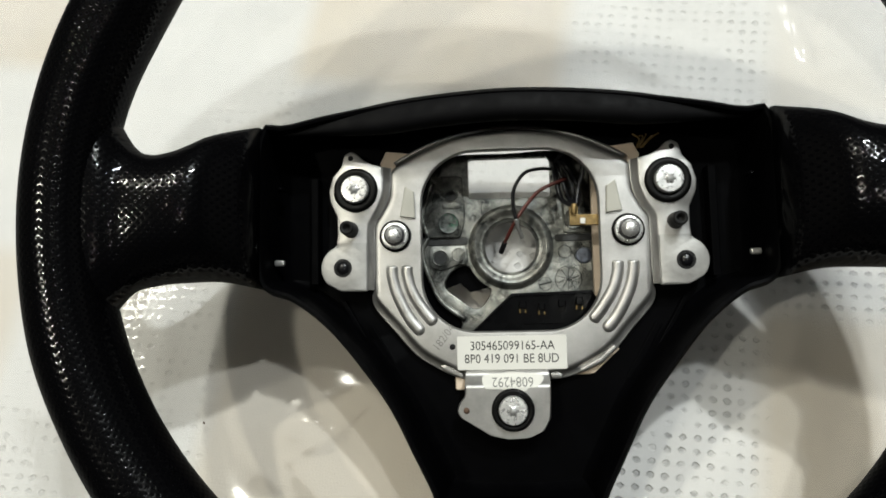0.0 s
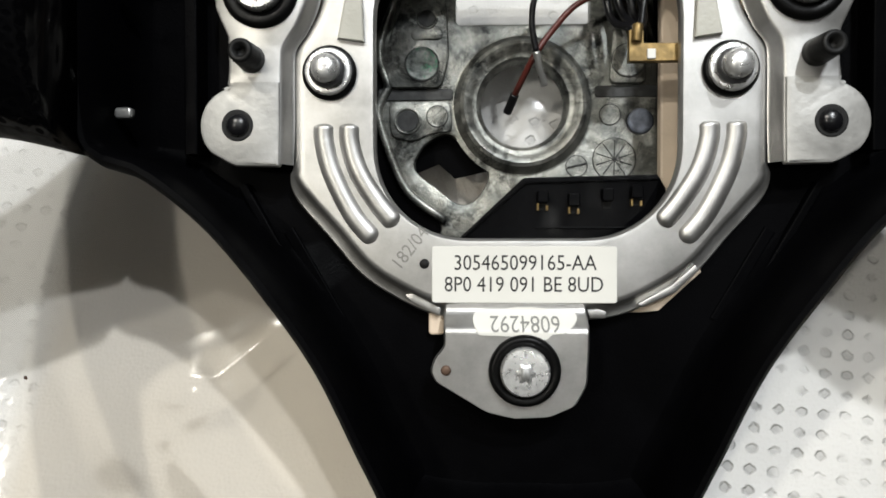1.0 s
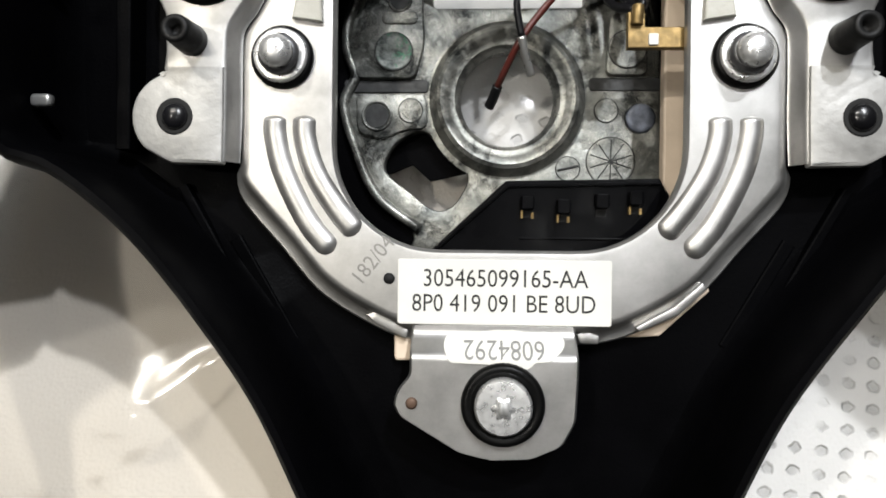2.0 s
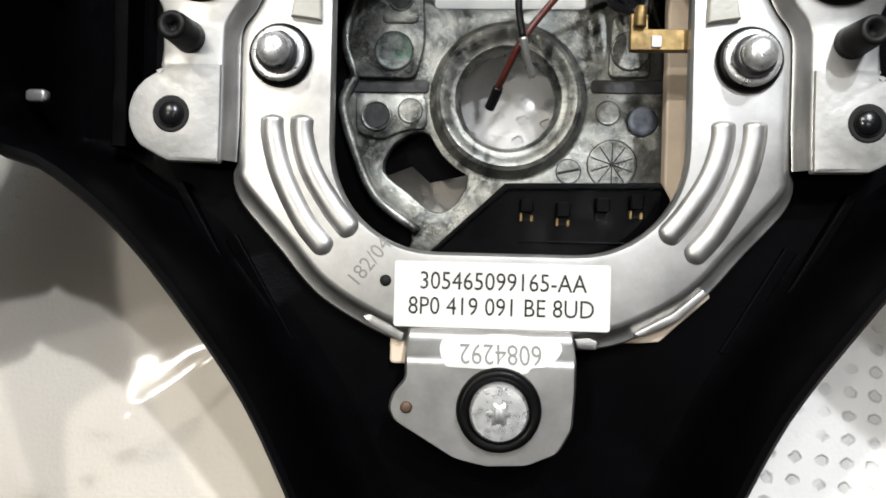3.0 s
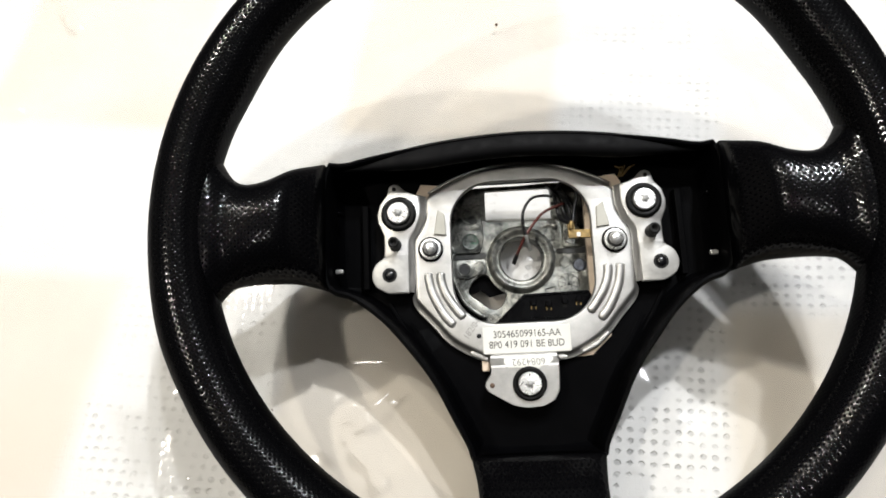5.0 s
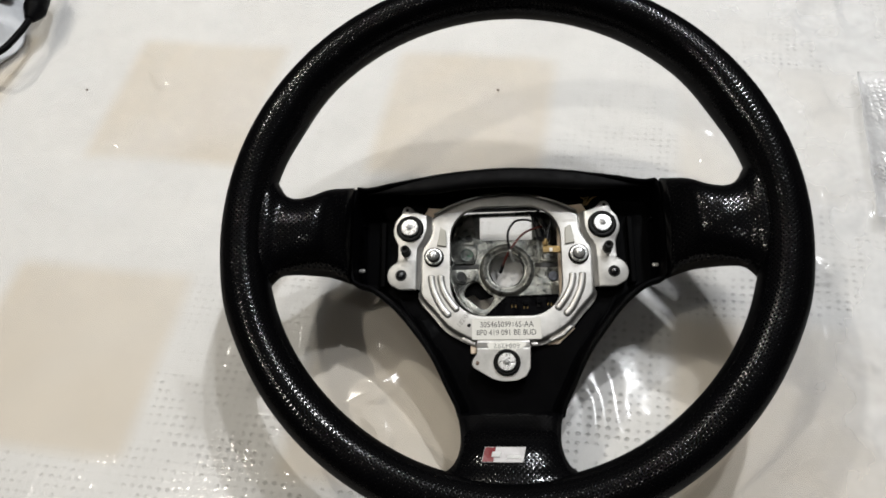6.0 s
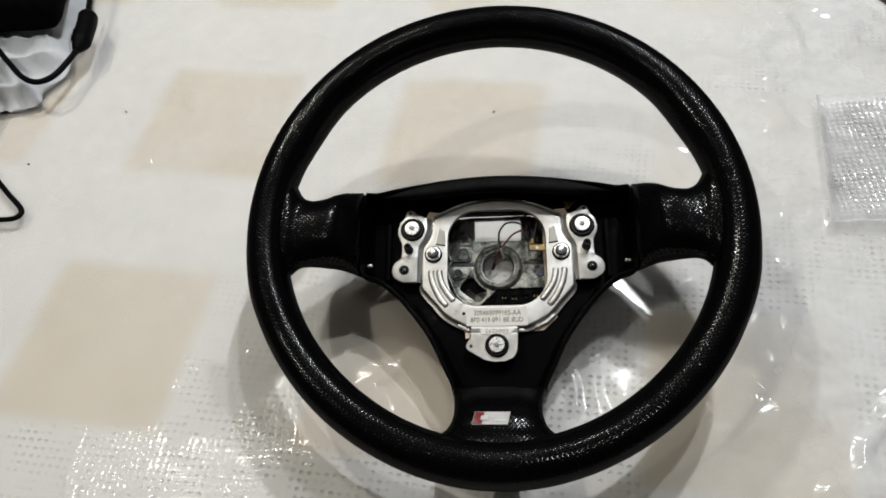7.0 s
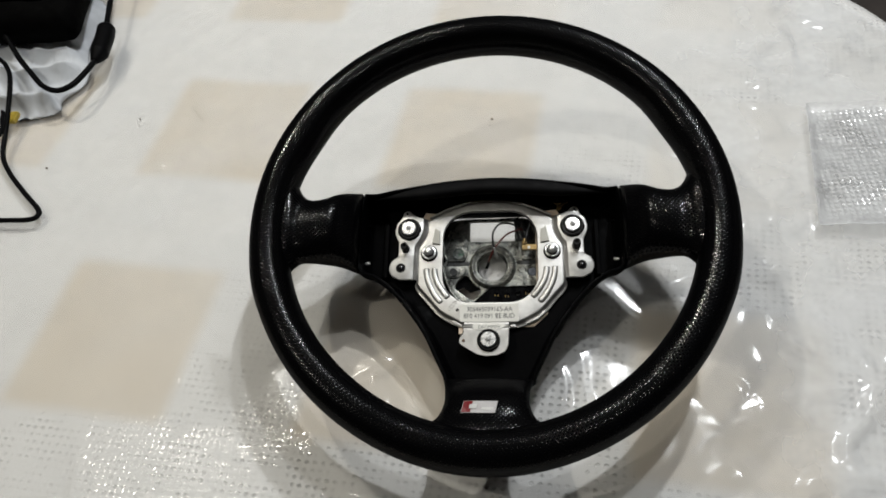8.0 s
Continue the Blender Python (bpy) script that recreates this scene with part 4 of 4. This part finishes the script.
for sx in (-1, 1):
    m = -sx
    ear_loop = [(m * x, y) for x, y in soft_poly(EAR if m > 0 else EAR[::-1], 0.0006, 3)]
    for name, upper, words in (("ear", True, "steel ear with the upper screw"), ("lug", False, "dull grey steel lug with a black stud")):
        piece = slab(ear_loop, EAR_Z - 0.0034, EAR_Z, 0.0007 if upper else 0.0010)
        bmesh.ops.bisect_plane(piece, geom=piece.verts[:] + piece.edges[:] + piece.faces[:], plane_co=(0, LUG_FOLD, 0), plane_no=(0, 1, 0), clear_inner=upper, clear_outer=not upper)
        bmesh.ops.holes_fill(piece, edges=[e for e in piece.edges if e.is_boundary])
        if not upper:
            bmesh.ops.translate(piece, verts=piece.verts, vec=(0, 0, LUG_RISE))
        made = part(name, piece, STEEL if upper else LUG_STEEL, bracket, words, sharp=40)
        ear, lug = (made, None) if upper else (ear, made)
    a, b = spline(STEP_IN, steps=6), spline(STEP_OUT, steps=6)
    rows = []
    for k in range(9):
        f = k / 8
        lift = f * f * (3 - 2 * f)
        rows.append([(m * (x + (u - x) * f), y + (v - y) * f, PLATE_Z - 0.0003 + (EAR_Z - PLATE_Z + 0.0002) * lift) for (x, y), (u, v) in zip(a, b)])
    part("step", loft(rows, closed=False), STEEL, bracket)
    c = (m * -0.0683, 0.0195)
    part("rubber_bush", turned([(0.0098, EAR_Z - 0.0006), (0.0100, EAR_Z + 0.0006), (0.0096, EAR_Z + 0.0016), (0.0082, EAR_Z + 0.0020), (0.0066, EAR_Z + 0.0016), (0.0060, EAR_Z + 0.0010)], c), RUBBER, bracket, "black rubber bush")
    part("tab_hole", turned([(0.0012, EAR_Z - 0.0004), (0.0012, EAR_Z + 0.0001)], (m * -0.0706, 0.0343), 14), DARK_HOLE, ear)
    part("rubber_pin", turned([(0.0036, EAR_Z - 0.0004), (0.0034, EAR_Z + 0.0030), (0.0031, EAR_Z + 0.0085), (0.0028, EAR_Z + 0.0092), (0.0016, EAR_Z + 0.0092), (0.0014, EAR_Z + 0.0070)], (m * -0.0708, 0.0018), 24), PIN_RUBBER, bracket, "hollow black rubber pin")
    lug_z = EAR_Z + LUG_RISE
    part("stud_hole", turned([(0.0041, lug_z - 0.0008), (0.0041, lug_z + 0.0001), (0.0036, lug_z + 0.0001)], (m * -0.0743, -0.0152), 28), DARK_HOLE, lug)
    part("lug_stud", turned([(0.0031, lug_z - 0.0004), (0.0030, lug_z + 0.0003), (0.0025, lug_z + 0.0010), (0.0014, lug_z + 0.0015), (0.0002, lug_z + 0.0017)], (m * -0.0743, -0.0152), 24), STUD_BLACK, bracket, "black domed stud in the lug")
    # hexagon stud with washer
    bx, by = m * -0.0512, -0.0012
    part("washer", turned([(0.0058, PLATE_Z + 0.0012), (0.0061, PLATE_Z + 0.0020), (0.0060, PLATE_Z + 0.0026), (0.0056, PLATE_Z + 0.0029), (0.0044, PLATE_Z + 0.0027)], (bx, by)), SCREW_STEEL, bracket, "bright zinc washer")
    # black ring a little wider than the washer
    part("stud_collar", turned([(0.0071, PLATE_Z - 0.0002), (0.0071, PLATE_Z + 0.0010), (0.0064, PLATE_Z + 0.0016), (0.0040, PLATE_Z + 0.0016)], (bx, by)), RUBBER, bracket, "black ring under the bolt's washer")
    part("stud_bolt", slab(spline([np.array(q) for q in hexagon((bx, by), 0.0047, 0.3)], True, 3), PLATE_Z + 0.0024, PLATE_Z + 0.0052, 0.0012), DARK_STEEL, bracket, "dark hexagon of the stud bolt", sharp=50)
    part("stud_tip", turned([(0.0037, PLATE_Z + 0.0050), (0.0036, PLATE_Z + 0.0066), (0.0030, PLATE_Z + 0.0077), (0.0018, PLATE_Z + 0.0083), (0.0003, PLATE_Z + 0.0085)], (bx, by)), SCREW_STEEL, bracket)
    # pressed ribs
    for rib in (((-0.0529, -0.0138), (-0.0528, -0.0190), (-0.0506, -0.0275), (-0.0452, -0.0382), (-0.0390, -0.0455)), ((-0.0461, -0.0138), (-0.0461, -0.0190), (-0.0438, -0.0268), (-0.0388, -0.0350), (-0.0336, -0.0413))):
        pts = [(m * x, y, PLATE_Z - 0.0021) for x, y in rib]
        part("pressed_rib", tube(pts, 0.0034, 24, taper=lambda t: math.sqrt(max(0.04, 1 - (max(0.0, 0.085 - min(t, 1 - t)) / 0.085) ** 2)), steps=14), STEEL, bracket)
    # milky wedge clip
    w = [(m * -0.0490, 0.0075), (m * -0.0420, 0.0065), (m * -0.0425, 0.0185), (m * -0.0465, 0.0210)]
    part("wedge_clip", slab(w if m < 0 else w[::-1], PLATE_Z - 0.001, PLATE_Z + 0.0016, 0.0006), MILKY, bracket, "milky plastic wedge clip", smooth=False)

# foot tab with the lower screw
TAB = [(-0.0214, -0.0610), (-0.0214, -0.0640), (-0.0213, -0.0715), (-0.0240, -0.0748), (-0.0249, -0.0780), (-0.0236, -0.0806), (-0.0107, -0.0882), (-0.0040, -0.0897), (0.0055, -0.0893), (0.0120, -0.0864), (0.0148, -0.0812), (0.0153, -0.0720), (0.0153, -0.0640), (0.0153, -0.0610)]
TAB_Z = 0.0533


def tab_height(y, top):
    """The tab is cranked up from the plate over the first few millimetres."""
    f = min(1.0, max(0.0, (-0.0622 - y) / 0.0060))
    return PLATE_Z + 0.0002 + (top - PLATE_Z - 0.0002) * f * f * (3 - 2 * f)


def span(loop, y):
    """The least and the greatest x of an outline at one y."""
    p = np.asarray(loop, float)
    xs = [a[0] + (b[0] - a[0]) * (y - a[1]) / (b[1] - a[1]) for a, b in zip(p, np.roll(p, -1, 0)) if (a[1] - y) * (b[1] - y) < 0]
    return min(xs), max(xs)


def build_tab():
    """Strips across the tab, each as wide as its outline there."""
    loop = np.array(soft_poly(TAB[::-1], 0.0011, 3))
    rings = []
    ys = np.linspace(-0.0612, -0.08965, 70)
    for y in ys:
        (x0, x1), z = span(loop, y), tab_height(y, TAB_Z)
        row = [(x0 + 0.0003, z - 0.0020), (x0, z - 0.0014), (x0, z - 0.0006), (x0 + 0.0005, z)]
        row += [(x0 + (x1 - x0) * k / 8, z) for k in range(1, 8)]
        row += [(x1 - 0.0005, z), (x1, z - 0.0006), (x1, z - 0.0014), (x1 - 0.0003, z - 0.0020)]
        rings.append([(x, y, h) for x, h in row])
    return loft(rings, cap=True)


part("foot_tab", build_tab(), STEEL, bracket, "steel foot tab", sharp=40)
part("rivet", turned([(0.0013, TAB_Z - 0.0004), (0.0013, TAB_Z + 0.0004), (0.0008, TAB_Z + 0.0007)], (-0.0208, -0.0776), 18), RUST, bracket, "small rusty rivet")
part("rubber_bush", turned([(0.0089, TAB_Z - 0.0006), (0.0091, TAB_Z + 0.0008), (0.0088, TAB_Z + 0.0020), (0.0078, TAB_Z + 0.0025), (0.0066, TAB_Z + 0.0018), (0.0060, TAB_Z + 0.0008)], (-0.0010, -0.0774)), RUBBER, bracket, "black rubber bush")


def torx(a, r, z):
    return 1.0 + 0.16 * math.cos(6 * a)


for cx, cy, z in ((-0.0683, 0.0195, EAR_Z), (0.0683, 0.0195, EAR_Z), (-0.0010, -0.0774, TAB_Z)):
    screw = part("screw", turned([(0.0061, z + 0.0008), (0.0062, z + 0.0034), (0.0057, z + 0.0042), (0.0040, z + 0.0043), (0.0022, z + 0.0043)], (cx, cy)), SCREW_STEEL, bracket, "bright star-drive screw", sharp=45)
    part("star_socket", turned([(0.0023, z + 0.00425), (0.0021, z + 0.0046)], (cx, cy), 48, torx), SCREW_STEEL, screw)
    part("socket_floor", turned([(0.0016, z + 0.0044), (0.0015, z + 0.0047)], (cx, cy), 48, torx), SOCKET, screw)

# lips under the plate's edge
for lip in ([(-0.0321, -0.0592), (-0.0302, -0.0611), (-0.0228, -0.0647), (-0.0223, -0.0627), (-0.0296, -0.0586)], [(0.0155, -0.0628), (0.0165, -0.0651), (0.0207, -0.0652), (0.0209, -0.0634), (0.0186, -0.0625)],
            [(0.0288, -0.0613), (0.0298, -0.0622), (0.0386, -0.0582), (0.0446, -0.0524), (0.0436, -0.0510), (0.0373, -0.0566)]):
    part("lip", slab(soft_poly(lip, 0.0005, 3), PLATE_Z - 0.0036, PLATE_Z - 0.0022, 0.0003), STEEL, bracket, sharp=40)

# beige insulating frame that peeps out behind the bracket
BEIGE_OUT = mirrored([(0, 0.0435), (0.0300, 0.0395), (0.0420, 0.0372), (0.0560, 0.0388), (0.0588, 0.0335), (0.0560, 0.0250), (0.0580, 0.0050), (0.0580, -0.0260), (0.0540, -0.0370),
                      (0.0430, -0.0485), (0.0300, -0.0575), (0, -0.0600)])
part("insulating_frame", slab(BEIGE_OUT, 0.0415, 0.0428, 0.0004, [rounded_rect(-0.0450, -0.0485, 0.0450, 0.0385, 0.0225, 8)]), BEIGE, wheel, "beige plastic frame behind the bracket", smooth=False)
part("beige_corner", slab([(0.0219, -0.0600), (0.0219, -0.0641), (0.0308, -0.0639), (0.0352, -0.0635), (0.0463, -0.0532), (0.0456, -0.0500), (0.0380, -0.0540)], 0.0410, 0.0424, 0.0004), BEIGE, wheel, smooth=False)
part("beige_strip", box(0.0380, -0.0340, 0.0290, 0.0435, 0.0330, 0.0330, 0.0006), BEIGE, wheel, "beige plastic strip beside the opening", smooth=False)
part("beige_strip", box(-0.0258, -0.0700, 0.0405, -0.0215, -0.0600, 0.0440, 0.0006), BEIGE, wheel, smooth=False)


# ---- labels and print ----
def letters(text, size, mat, parent, place, turn=0.0, squeeze=1.0, name="print"):
    curve = bpy.data.curves.new(name, "FONT")
    curve.body, curve.size, curve.align_x, curve.align_y = text, size, "CENTER", "CENTER"
    curve.resolution_u = 3
    temp = bpy.data.objects.new(name, curve)
    mesh = bpy.data.meshes.new_from_object(temp)
    bpy.data.objects.remove(temp)
    mesh.transform(Matrix.Translation(place) @ Matrix.Rotation(turn, 4, "Z") @ Matrix.Diagonal((squeeze, 1, 1, 1)))
    mesh.materials.clear()
    mesh.materials.append(mat)
    ob = new(name, mesh)
    ob.parent = parent
    return ob


label = part("number_label", slab(rounded_rect(-0.0246, -0.0609, 0.0230, -0.0463, 0.0006, 3), PLATE_Z - 0.0002, PLATE_Z + 0.0003, 0.0001), LABEL, bracket, "white paper label with two printed number lines", smooth=False)
letters("305465099165-AA", 0.0056, INK, label, (-0.0006, -0.0507, PLATE_Z + 0.00036), squeeze=0.86)
letters("8P0 419 091 BE 8UD", 0.0056, INK, label, (-0.0009, -0.0563, PLATE_Z + 0.00036), squeeze=0.85)
STICKER = spline([(-0.0140, -0.0648), (-0.0132, -0.0672), (-0.0116, -0.0688), (-0.0060, -0.0684), (-0.0020, -0.0690), (0.0040, -0.0698), (0.0062, -0.0682), (0.0090, -0.0680), (0.0124, -0.0650), (0.0112, -0.0628), (0.0050, -0.0624), (-0.0010, -0.0618), (-0.0070, -0.0626), (-0.0125, -0.0628)], True, 3)
strip_rows = []
for y in np.linspace(-0.0619, -0.0697, 30):
    x0, x1 = span(STICKER, y)
    z = tab_height(y, TAB_Z) + 0.0004
    strip_rows.append([(x0, y, z - 0.0003)] + [(x0 + (x1 - x0) * k / 6, y, z) for k in range(7)] + [(x1, y, z - 0.0003)])
strip = loft(strip_rows, closed=False)
sticker = part("small_sticker", strip, LABEL, bracket, "small torn white sticker, printed upside down", smooth=False)
upside = letters("6084292", 0.0054, GREY_INK, sticker, (-0.0008, -0.0657, 0.0), turn=math.pi, squeeze=0.95)
for v in upside.data.vertices:
    v.co.z = tab_height(v.co.y, TAB_Z) + 0.0006
part("plate_hole", turned([(0.0013, PLATE_Z - 0.0002), (0.0013, PLATE_Z + 0.00015)], (-0.0266, -0.0508), 16), DARK_HOLE, bracket)

letters("182/04", 0.0050, STAMP, bracket, (-0.0303, -0.0468, PLATE_Z + 0.0001), turn=radians(52), squeeze=0.92, name="stamped_mark")

# ---- badge on the bottom spoke ----
badge_frame = Matrix.Translation((-0.0042, -0.1370, 0.1062)) @ Matrix.Rotation(radians(-19), 4, "X")


def badge_piece(name, quad, z0, z1, mat, parent, text=""):
    bm = slab(quad, z0, z1, 0.0002)
    bm.transform(badge_frame)
    return part(name, bm, mat, parent, text, smooth=False)


badge = badge_piece("badge", [(-0.0128, -0.0046), (0.0108, -0.0046), (0.0128, 0.0046), (-0.0108, 0.0046)], -0.0010, 0.0010, BADGE_SILVER, wheel, "small red and silver badge")
badge_piece("red_field", [(-0.0124, -0.0042), (-0.0062, -0.0042), (-0.0044, 0.0042), (-0.0106, 0.0042)], 0.0009, 0.0013, BADGE_RED, badge)
badge_piece("mark", [(-0.0072, -0.0016), (-0.0022, -0.0016), (-0.0015, 0.0016), (-0.0065, 0.0016)], 0.0012, 0.0016, SOCKET, badge)
badge_piece("bar", [(0.0014, -0.0024), (0.0094, -0.0024), (0.0098, -0.0004), (0.0018, -0.0004)], 0.0009, 0.0012, SOCKET, badge)

# ---- loose wires and the gold terminal ----
tip = part("black_wire", tube([(0.0205, 0.0305, 0.030), (0.0150, 0.0295, 0.037), (0.0075, 0.0270, 0.041), (0.0026, 0.0200, 0.042), (0.0018, 0.0130, 0.041), (0.0030, 0.0060, 0.040)], 0.00085, 8), WIRE_BLACK, wheel, "loose thin black wire with a tinned end")
part("tinned_end", tube([(0.0030, 0.0060, 0.040), (0.0040, 0.0020, 0.0385), (0.0056, -0.0022, 0.0360)], 0.0010, 8), TINNED, tip, "bare tinned wire end")
red = part("red_wire", tube([(0.0290, 0.0260, 0.030), (0.0235, 0.0235, 0.036), (0.0140, 0.0190, 0.038), (0.0070, 0.0115, 0.038), (0.0025, 0.0050, 0.038), (-0.0008, -0.0010, 0.034), (-0.0022, -0.0036, 0.031)], 0.00085, 8), COPPER_RED, wheel, "loose dark red wire")
part("heat_shrink", tube([(-0.0022, -0.0036, 0.031), (-0.0031, -0.0057, 0.029), (-0.0042, -0.0080, 0.027)], 0.0013, 8), WIRE_BLACK, red, "black sleeve on the wire's end")
for k, (ox, oy) in enumerate(((0.0, 0.0), (0.0022, 0.0010), (-0.0020, 0.0016), (0.0040, -0.0005))):
    part("black_wire", tube([(0.0205 + ox, 0.0370 + oy, 0.026), (0.0225 + ox, 0.0310 + oy, 0.033 + 0.001 * k), (0.0250 + ox * 1.5, 0.0240 + oy, 0.034), (0.0268 + ox * 1.4, 0.0170 - oy, 0.036), (0.0290 + ox * 0.3, 0.0108, 0.043)], 0.0011, 8), WIRE_BLACK, wheel, "thin black wire of the bundle")
part("black_wire", tube([(0.0215, 0.0330, 0.034), (0.0262, 0.0362, 0.040), (0.0318, 0.0342, 0.042), (0.0335, 0.0270, 0.042), (0.0312, 0.0190, 0.042), (0.0298, 0.0110, 0.044)], 0.0009, 8), WIRE_BLACK, wheel, "looped thin black wire")
terminal = part("gold_terminal", slab([(0.0266, 0.0018), (0.0400, 0.0018), (0.0400, 0.0066), (0.0304, 0.0066), (0.0304, 0.0100), (0.0266, 0.0100)], 0.0425, 0.0448, 0.0003), GOLD, wheel, "gold-plated L-shaped terminal", smooth=False)
part("white_insert", box(0.0312, 0.0024, 0.0446, 0.0334, 0.0050, 0.0453, 0.0002), LABEL, terminal, "white plastic insert", smooth=False)
part("crimp", tube([(0.0285, 0.0070, 0.0450), (0.0286, 0.0092, 0.0452), (0.0288, 0.0112, 0.0448)], 0.0014, 10), GOLD, terminal)
for k in range(5):
    part("frayed_strand", tube([(0.0560 + 0.0006 * k, 0.0345, 0.050), (0.0565 + 0.0014 * k, 0.0375 + 0.0006 * (k % 3), 0.054 + 0.001 * (k % 2)), (0.0540 + 0.0028 * k, 0.0400 - 0.0010 * (k % 2), 0.053)], 0.0003, 6), GOLD, wheel)

# ================= things at the table's edge =================
CORNER = (-0.0105, 0.0085, 0.0)


def crumpled(name, mat, outline, top, label, category, seed, folds=1.0):
    """A heap of soft fabric over an outline."""
    p = np.array(spline(outline, True, 20))
    mid = p.mean(0)
    rings = []
    for k in range(61):
        f = 1 - k / 60
        row = []
        for x, y in p:
            q = mid + (np.array([x, y]) - mid) * max(f, 0.01)
            rise = min(1.0, (1 - f) * 5.0)
            ridged = 1.1 - abs(noise.noise((q[0] * 9 + seed, q[1] * 26, 2.0))) * 3.2 - 0.6 * abs(noise.noise((q[0] * 34, q[1] * 52, seed)))
            z = 0.004 + top * rise * (0.55 + 0.45 * folds * ridged) + 0.004 * noise.noise((q[0] * 60, q[1] * 60, seed))
            row.append((q[0], q[1], max(z if k else 0.0035, 0.0035)))
        rings.append(row)
    return thing(name, loft(rings, cap=True), mat, label, category)


crumpled("white_cloth", WHITE_FABRIC, [(-0.70, 0.42), (-0.54, 0.43), (-0.486, 0.388), (-0.490, 0.325), (-0.470, 0.262), (-0.488, 0.228), (-0.485, 0.210), (-0.510, 0.200), (-0.545, 0.199), (-0.580, 0.212), (-0.66, 0.24), (-0.72, 0.32)], 0.024, "crumpled white cotton cloth lying under a black bag", "cloth", 3.3).location = CORNER

bag = tagged(new("black_bag"), "black fabric pouch lying on a crumpled white cloth", "bag")
bag.location = CORNER
BAG_OUT = spline([(-0.73, 0.55), (-0.60, 0.57), (-0.525, 0.50), (-0.495, 0.400), (-0.480, 0.315), (-0.498, 0.300), (-0.545, 0.299), (-0.605, 0.297), (-0.70, 0.300), (-0.75, 0.39)], True, 8)
rings_b = []
for inset, z in ((0.012, 0.026), (0.002, 0.034), (0.0, 0.048), (0.003, 0.060), (0.012, 0.068), (0.035, 0.072), (0.08, 0.073)):
    base = np.array(BAG_OUT)
    c0 = base.mean(0)
    q = c0 + (base - c0) * (1 - inset / 0.13)
    rings_b.append([(x, y, z + 0.003 * noise.noise((x * 30, y * 30, 1.0))) for x, y in q])
part("body", loft(rings_b, cap=True), BAG, bag)
part("flap", slab(np.array(BAG_OUT).mean(0) + (np.array(BAG_OUT) - np.array(BAG_OUT).mean(0)) * 0.72, 0.070, 0.0755, 0.0015), BAG, bag)

lead = tagged(new("usb_cable"), "black cable with a moulded plug hanging over the white cloth", "cable")
lead.location = CORNER
part("cord", tube([(-0.585, 0.330, 0.060), (-0.566, 0.301, 0.045), (-0.540, 0.268, 0.036), (-0.513, 0.240, 0.034), (-0.492, 0.220, 0.034), (-0.474, 0.213, 0.033), (-0.460, 0.222, 0.032), (-0.452, 0.245, 0.031), (-0.448, 0.268, 0.030)], 0.0031, 12), CABLE, lead)
part("plug", tube([(-0.449, 0.264, 0.030), (-0.448, 0.275, 0.030), (-0.449, 0.290, 0.030), (-0.451, 0.308, 0.030), (-0.454, 0.322, 0.030), (-0.456, 0.330, 0.030)], 0.0105, 14, taper=lambda t: 0.42 + 0.58 * min(1, 4 * t, 4.5 * (1 - t))), CABLE, lead, "moulded black plug")
part("cord", tube([(-0.456, 0.328, 0.030), (-0.460, 0.350, 0.032), (-0.468, 0.400, 0.038), (-0.480, 0.460, 0.050)], 0.0031, 12), CABLE, lead)
loop_cable = tagged(new("black_cable"), "thin black cable lying in a loop on the plastic cover", "cable")
loop_cable.location = CORNER
part("cord", tube([(-0.640, 0.300, 0.040), (-0.590, 0.282, 0.038), (-0.5622, 0.2654, 0.036), (-0.5497, 0.2537, 0.035), (-0.5390, 0.2367, 0.034), (-0.5290, 0.2053, 0.030), (-0.5270, 0.1700, 0.016), (-0.5209, 0.1393, 0.010), (-0.5040, 0.1150, 0.0075), (-0.4744, 0.0861, 0.0068),
                      (-0.4530, 0.0665, 0.0066), (-0.4500, 0.0580, 0.0066), (-0.4560, 0.0535, 0.0066), (-0.4720, 0.0528, 0.0066), (-0.5200, 0.0545, 0.0066), (-0.600, 0.066, 0.0066)], 0.0026, 12), CABLE, loop_cable)
part("cord", tube([(-0.630, 0.255, 0.012), (-0.585, 0.240, 0.0095), (-0.5600, 0.2220, 0.0085), (-0.5480, 0.1980, 0.0080), (-0.5420, 0.1720, 0.0075), (-0.5600, 0.1420, 0.0070), (-0.620, 0.130, 0.0068)], 0.0026, 12), CABLE, loop_cable)
part("tag", box(-0.534, 0.186, 0.010, -0.525, 0.201, 0.016, 0.001), YELLOW, loop_cable, "small yellow tag on the cable", smooth=False)


# ================= crumbs on the film =================
for cx, cy, r in ((-0.4790, 0.1333, 0.0011), (-0.3950, 0.2030, 0.0010), (-0.0016, 0.1860, 0.0010), (-0.1490, -0.0890, 0.0005)):
    bm = bmesh.new()
    bmesh.ops.create_icosphere(bm, subdivisions=2, radius=r, matrix=Matrix.Translation((cx, cy, 0.0034)))
    for v in bm.verts:
        v.co += Vector((noise.noise(v.co * 900), noise.noise(v.co * 700), 0)) * 0.0005
    thing("crumb", bm, RUST, "tiny dark crumb on the plastic cover", "crumb", group="crumbs on the film")
